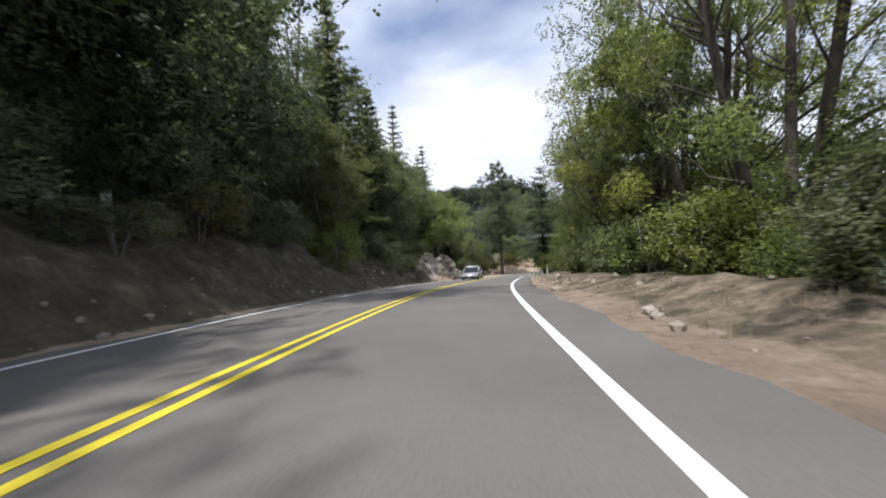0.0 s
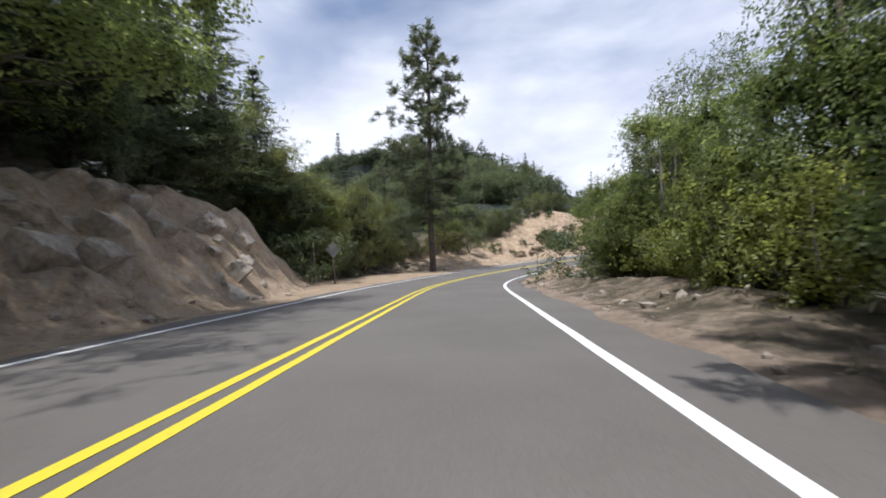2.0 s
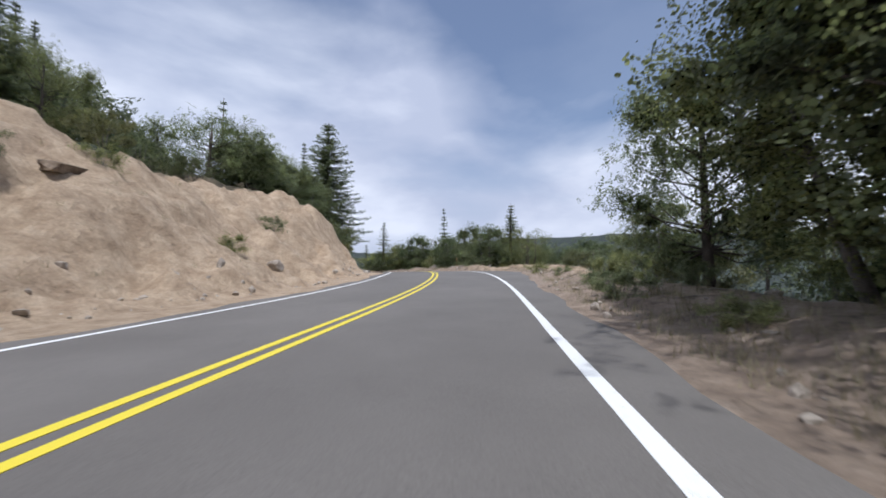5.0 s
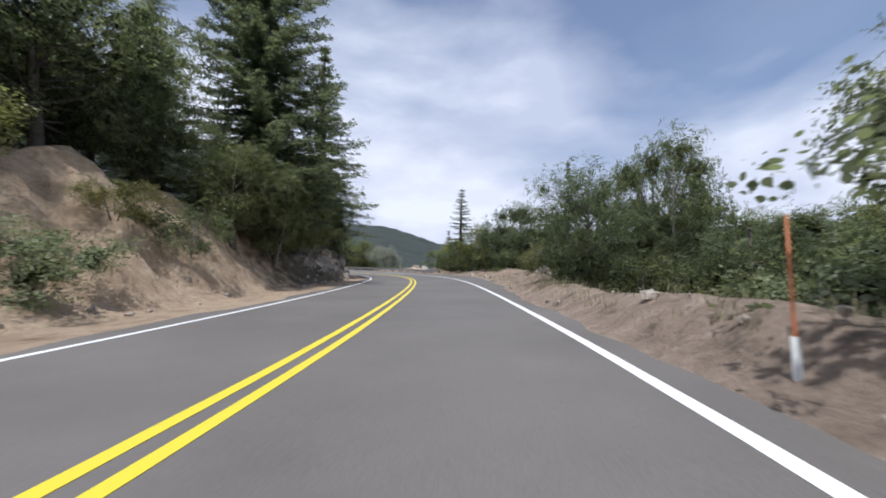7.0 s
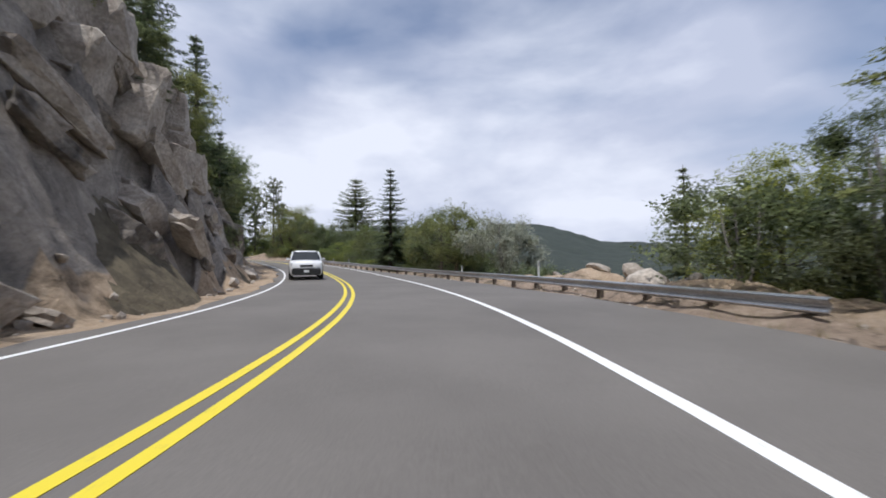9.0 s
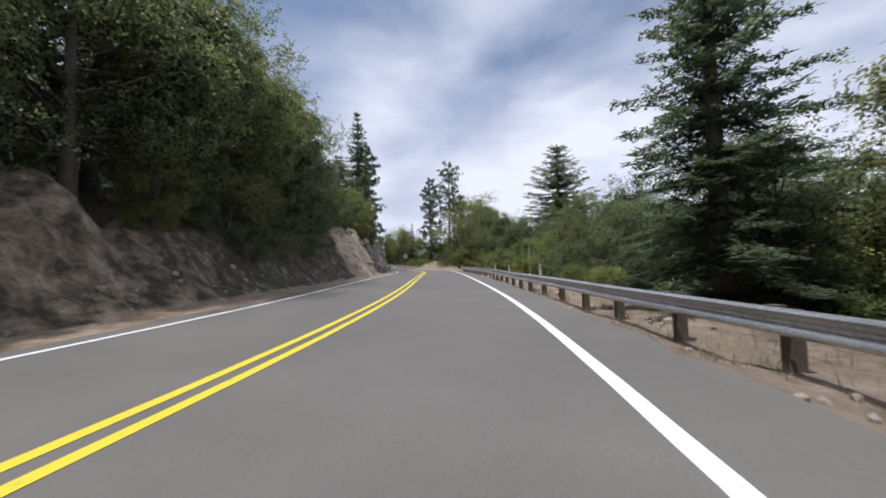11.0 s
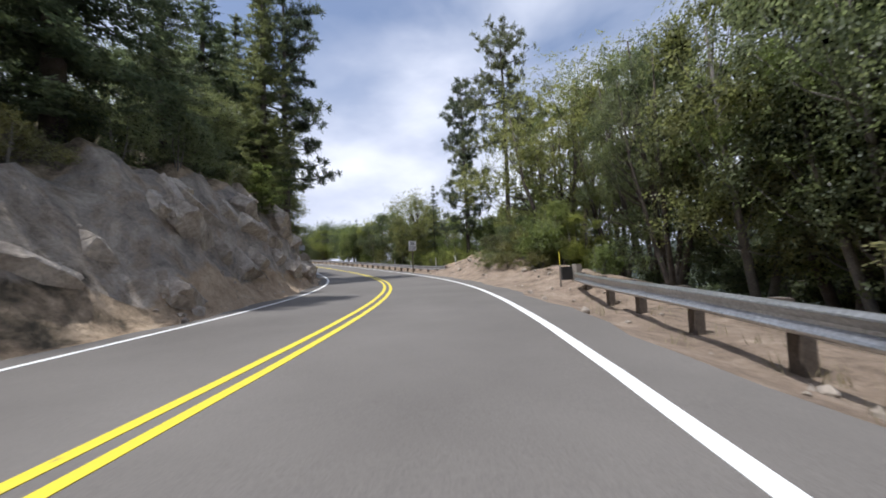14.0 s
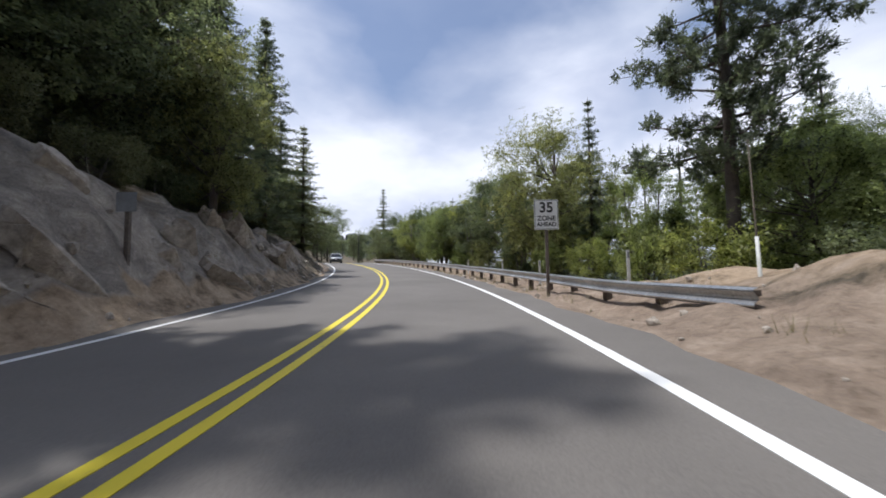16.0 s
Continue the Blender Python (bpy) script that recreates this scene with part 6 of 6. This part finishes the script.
def speed_sign(s, d):
    root = tagged(new("speed_sign"), "white 35 zone ahead sign on a timber post", "road sign")
    root.matrix_world = Matrix.Translation(ground_spot(s, d)) @ Matrix.Rotation(radians(yaw_at(s) - 4), 4, "Z")
    top, k = spot(s).z + 2.48 - ground_spot(s, d).z, 1.27
    part("post", box_mesh("post", 0.09, 0.09, top + 0.7, TIMBER, 0.006, (0, 0.06, top / 2 - 0.05)), root)
    p = part("panel", box_mesh("panel", 0.61 * k, 0.012, 0.76 * k, SIGN_WHITE, 0.004, (0, 0, top)), root, "white panel with black border")
    for x, z, w, h in ((0, 0.36, 0.57, 0.012), (0, -0.36, 0.57, 0.012), (-0.285, 0, 0.012, 0.708), (0.285, 0, 0.012, 0.708)):
        part("border", box_mesh("border", w * k, 0.004, h * k, SIGN_BLACK, 0, (x * k, -0.008, top + z * k)), p)
    glyphs("35", 0.36 * k, SIGN_BLACK, "numerals", (0, -0.009, top + 0.17 * k), p)
    glyphs("ZONE", 0.17 * k, SIGN_BLACK, "lettering", (0, -0.009, top - 0.10 * k), p)
    glyphs("AHEAD", 0.15 * k, SIGN_BLACK, "lettering", (0, -0.009, top - 0.25 * k), p)


speed_sign(270.5, 5.35)


def back_sign(s, d, z, size, diamond, label):
    root = tagged(new("road_sign"), label, "road sign")
    root.matrix_world = Matrix.Translation(ground_spot(s, d)) @ Matrix.Rotation(radians(yaw_at(s)), 4, "Z")
    top = spot(s).z + z - ground_spot(s, d).z
    part("post", box_mesh("post", 0.09, 0.09, top + 0.5, TIMBER, 0.006, (0, 0.07, top / 2 - 0.1)), root)
    p = part("panel", box_mesh("panel", size, 0.01, size, SIGN_BACK, 0.004), root, "bare metal back of the panel")
    p.matrix_local = Matrix.Translation((0, 0, top)) @ Matrix.Rotation(radians(45 if diamond else 0), 4, "Y")


back_sign(37.5, -7.2, 2.1, 0.76, True, "diamond warning sign seen from its grey back")
back_sign(267.0, -4.9, 2.4, 0.42, False, "small square sign seen from its dark back")


def dead_branch(s, d, pts, r, label):
    root_at = ground_spot(s, d)
    v, f = tube([Vector(q) for q in pts], [r * (1 - 0.7 * k / (len(pts) - 1)) for k in range(len(pts))], 7)
    ob = tagged(new("dead_branch", mesh_of("dead_branch", v, f, PALE_BARK, True)), label, "dead branch")
    ob.matrix_world = Matrix.Translation(root_at) @ Matrix.Rotation(radians(yaw_at(s)), 4, "Z")


dead_branch(12.5, -8.4, [(-0.5, -6, 1.9), (0, -2, 1.2), (0.2, 2, 0.5), (0.6, 5, -0.2)], 0.14, "fallen grey trunk lying along the bank top")
dead_branch(253.0, 8.2, [(0, 0, -0.1), (0.2, 0.1, 0.5), (0.0, 0.3, 0.9)], 0.10, "broken grey stump at the end of the guardrail")
dead_branch(252.4, 8.4, [(0, 0, -0.1), (-0.3, 0.2, 0.3), (-0.8, 0.2, 0.4)], 0.08, "dead limb on the dirt bank")

# ---- cars ----


def car(name, s, d, turn, paint, label, tall=1.62, long=4.5, wide=1.84, wagon=True, sill=0.60):
    """A car: lofted body, glasshouse, wheels, lights, mirrors, bumper."""
    root = tagged(new(name), label, "car")
    root.matrix_world = Matrix.Translation(spot(s, d)) @ Matrix.Rotation(radians(yaw_at(s) + turn), 4, "Z")
    L, Wd = long / 2, wide / 2
    belt, wheel = tall * sill, 0.17 * tall + 0.08
    # body: sections along the length, y forward
    secs = [(-L, 0.45, belt - 0.08, 0.86), (-L + 0.12, 0.30, belt, 0.96), (-L + 0.9, 0.24, belt + 0.02, 1.0), (-0.2, 0.22, belt, 1.0), (L - 1.25, 0.24, belt - 0.03, 1.0),
            (L - 0.5, 0.26, belt - 0.09, 0.97), (L - 0.12, 0.28, belt - 0.15, 0.91), (L, 0.36, belt - 0.26, 0.82)]

    def loft(secs, shape):
        verts, faces = [], []
        k = len(shape(secs[0]))
        for q in secs:
            verts += shape(q)
        for i in range(len(secs) - 1):
            for j in range(k):
                faces.append((i * k + j, i * k + (j + 1) % k, (i + 1) * k + (j + 1) % k, (i + 1) * k + j))
        faces += [tuple(reversed(range(k))), tuple(range((len(secs) - 1) * k, len(secs) * k))]
        return verts, faces

    def body_ring(q):
        y, lo, hi, w = q
        x = Wd * w
        return [Vector(p) for p in ((-x * 0.9, y, lo), (x * 0.9, y, lo), (x, y, lo + 0.18), (x, y, hi - 0.16), (x * 0.93, y, hi), (0, y, hi + 0.03), (-x * 0.93, y, hi), (-x, y, hi - 0.16), (-x, y, lo + 0.18))]
    v, f = loft(secs, body_ring)
    body = part("body", mesh_of("body", v, f, paint, True), root)
    back = -L + (0.15 if wagon else 0.75)
    cab = [(back, belt - 0.03, 0.88, 0.0), (back + 0.35, tall - 0.03, 0.74, 1.0), (0.0, tall, 0.76, 1.0), (L - 1.95, tall - 0.06, 0.74, 1.0), (L - 1.15, belt - 0.02, 0.88, 0.0)]

    def cab_ring(q):
        y, z, w, _ = q
        x, xb = Wd * w, Wd * 0.92
        return [Vector(p) for p in ((-xb, y, belt - 0.06), (xb, y, belt - 0.06), (x, y, max(z - 0.05, belt - 0.05)), (x * 0.85, y, z), (-x * 0.85, y, z), (-x, y, max(z - 0.05, belt - 0.05)))]
    v, f = loft(cab, cab_ring)
    part("glasshouse", mesh_of("glasshouse", v, f, GLASS, False), root, "dark glass windows")
    roof = [(back + 0.33, tall - 0.02, 0.70), (0.0, tall + 0.015, 0.72), (L - 1.93, tall - 0.045, 0.70)]
    v, f = loft(roof, lambda q: [Vector((-Wd * q[2], q[0], q[1] - 0.05)), Vector((Wd * q[2], q[0], q[1] - 0.05)), Vector((Wd * q[2] * 0.85, q[0], q[1] + 0.012)), Vector((-Wd * q[2] * 0.85, q[0], q[1] + 0.012))])
    part("roof", mesh_of("roof", v, f, paint, True), root)
    for x in (-1, 1):
        v, f = tube([(x * Wd * 0.80, L - 1.95, tall - 0.07), (x * Wd * 0.92, L - 1.15, belt - 0.02)], [0.035, 0.045], 6)
        part("pillar", mesh_of("pillar", v, f, paint, True), root)
        part("mirror", box_mesh("mirror", 0.20, 0.10, 0.14, paint, 0.03, (x * (Wd + 0.08), L - 1.45, belt + 0.05)), root)
        part("headlight", box_mesh("headlight", 0.40, 0.14, 0.15, LAMP_GLASS, 0.03, (x * Wd * 0.70, L - 0.10, belt - 0.28)), root, "clear headlight")
        part("tail_light", box_mesh("tail_light", 0.22, 0.10, 0.26, ORANGE, 0.03, (x * Wd * 0.74, -L + 0.08, belt - 0.16)), root, "red tail light")
    part("grille", box_mesh("grille", 0.78, 0.06, 0.16, SIGN_BLACK, 0.02, (0, L - 0.02, belt - 0.38)), root, "black grille")
    part("bumper", box_mesh("bumper", wide * 0.84, 0.14, 0.62 * belt - 0.34, SIGN_BLACK, 0.05, (0, L - 0.02, 0.31 * belt + 0.12)), root, "dark lower bumper")
    part("number_plate", box_mesh("number_plate", 0.30, 0.015, 0.15, SIGN_WHITE, 0.003, (0, L + 0.06, 0.52)), root)
    for x in (-1, 1):
        for y in (back + (0.5 if wagon else 0.3), -0.15):
            v, f = tube([(x * Wd * 0.925, y, belt - 0.04), (x * Wd * 0.775, y + (0.12 if y < -0.3 else 0.0), tall - 0.055)], [0.045, 0.035], 6)
            part("window_pillar", mesh_of("window_pillar", v, f, paint, True), root)
        for y in (-0.12, L - 1.42, -1.15):
            part("door_seam", box_mesh("door_seam", 0.012, 0.012, belt - 0.52, SIGN_BLACK, 0.003, (x * (Wd + 0.001), y, 0.5 * belt + 0.14)), root, "dark gap beside the door")
        for y in (-0.32, -1.32):
            part("door_handle", box_mesh("door_handle", 0.03, 0.18, 0.03, paint, 0.01, (x * (Wd + 0.012), y, belt - 0.20)), root)
        part("side_sill", box_mesh("side_sill", 0.03, long - 2.5, 0.12, SIGN_BLACK, 0.01, (x * (Wd * 0.985), 0.0, 0.33)), root, "black plastic sill")
        for y in (-L + 0.85, L - 0.88):
            me = bpy.data.meshes.new("wheel_arch")
            bm = bmesh.new()
            bmesh.ops.create_cone(bm, cap_ends=True, segments=28, radius1=wheel * 1.17, radius2=wheel * 1.17, depth=0.05)
            bmesh.ops.bisect_plane(bm, geom=bm.verts[:] + bm.edges[:] + bm.faces[:], plane_co=(wheel * 0.25, 0, 0), plane_no=(1, 0, 0), clear_outer=True)
            bm.to_mesh(me)
            bm.free()
            me.materials.append(RUBBER)
            arch = part("wheel_arch", me, root, "black wheel arch")
            arch.matrix_local = Matrix.Translation((x * (Wd - 0.015), y, wheel)) @ Matrix.Rotation(radians(90), 4, "Y")
            me = bpy.data.meshes.new("wheel")
            bm = bmesh.new()
            bmesh.ops.create_cone(bm, cap_ends=True, segments=24, radius1=wheel, radius2=wheel, depth=0.23)
            bmesh.ops.bevel(bm, geom=[e for e in bm.edges if len(e.link_faces) == 2 and any(len(q.verts) > 4 for q in e.link_faces)], offset=0.03, segments=2, affect="EDGES")
            bm.to_mesh(me)
            bm.free()
            me.materials.append(RUBBER)
            w = part("tyre", me, root)
            w.matrix_local = Matrix.Translation((x * (Wd - 0.10), y, wheel)) @ Matrix.Rotation(radians(90), 4, "Y")
            me2 = bpy.data.meshes.new("rim")
            bm = bmesh.new()
            bmesh.ops.create_cone(bm, cap_ends=True, segments=20, radius1=0.64 * wheel, radius2=0.64 * wheel, depth=0.236)
            bm.to_mesh(me2)
            bm.free()
            me2.materials.append(CAR_SILVER)
            part("rim", me2, w)
    return root


car("white_suv", 183.0, -1.9, 180, CAR_WHITE, "white SUV with dark windows standing in the oncoming lane", 1.80, 4.8, 1.98, True, 0.68)
car("grey_sedan", 14.2, -1.75, 180, CAR_SILVER, "silver-grey sedan standing in the oncoming lane", 1.45, 4.6, 1.82, False)
car("silver_car", 322.0, -1.6, 180, CAR_SILVER, "silver car far along the road in the oncoming lane", 1.5, 4.5, 1.82)
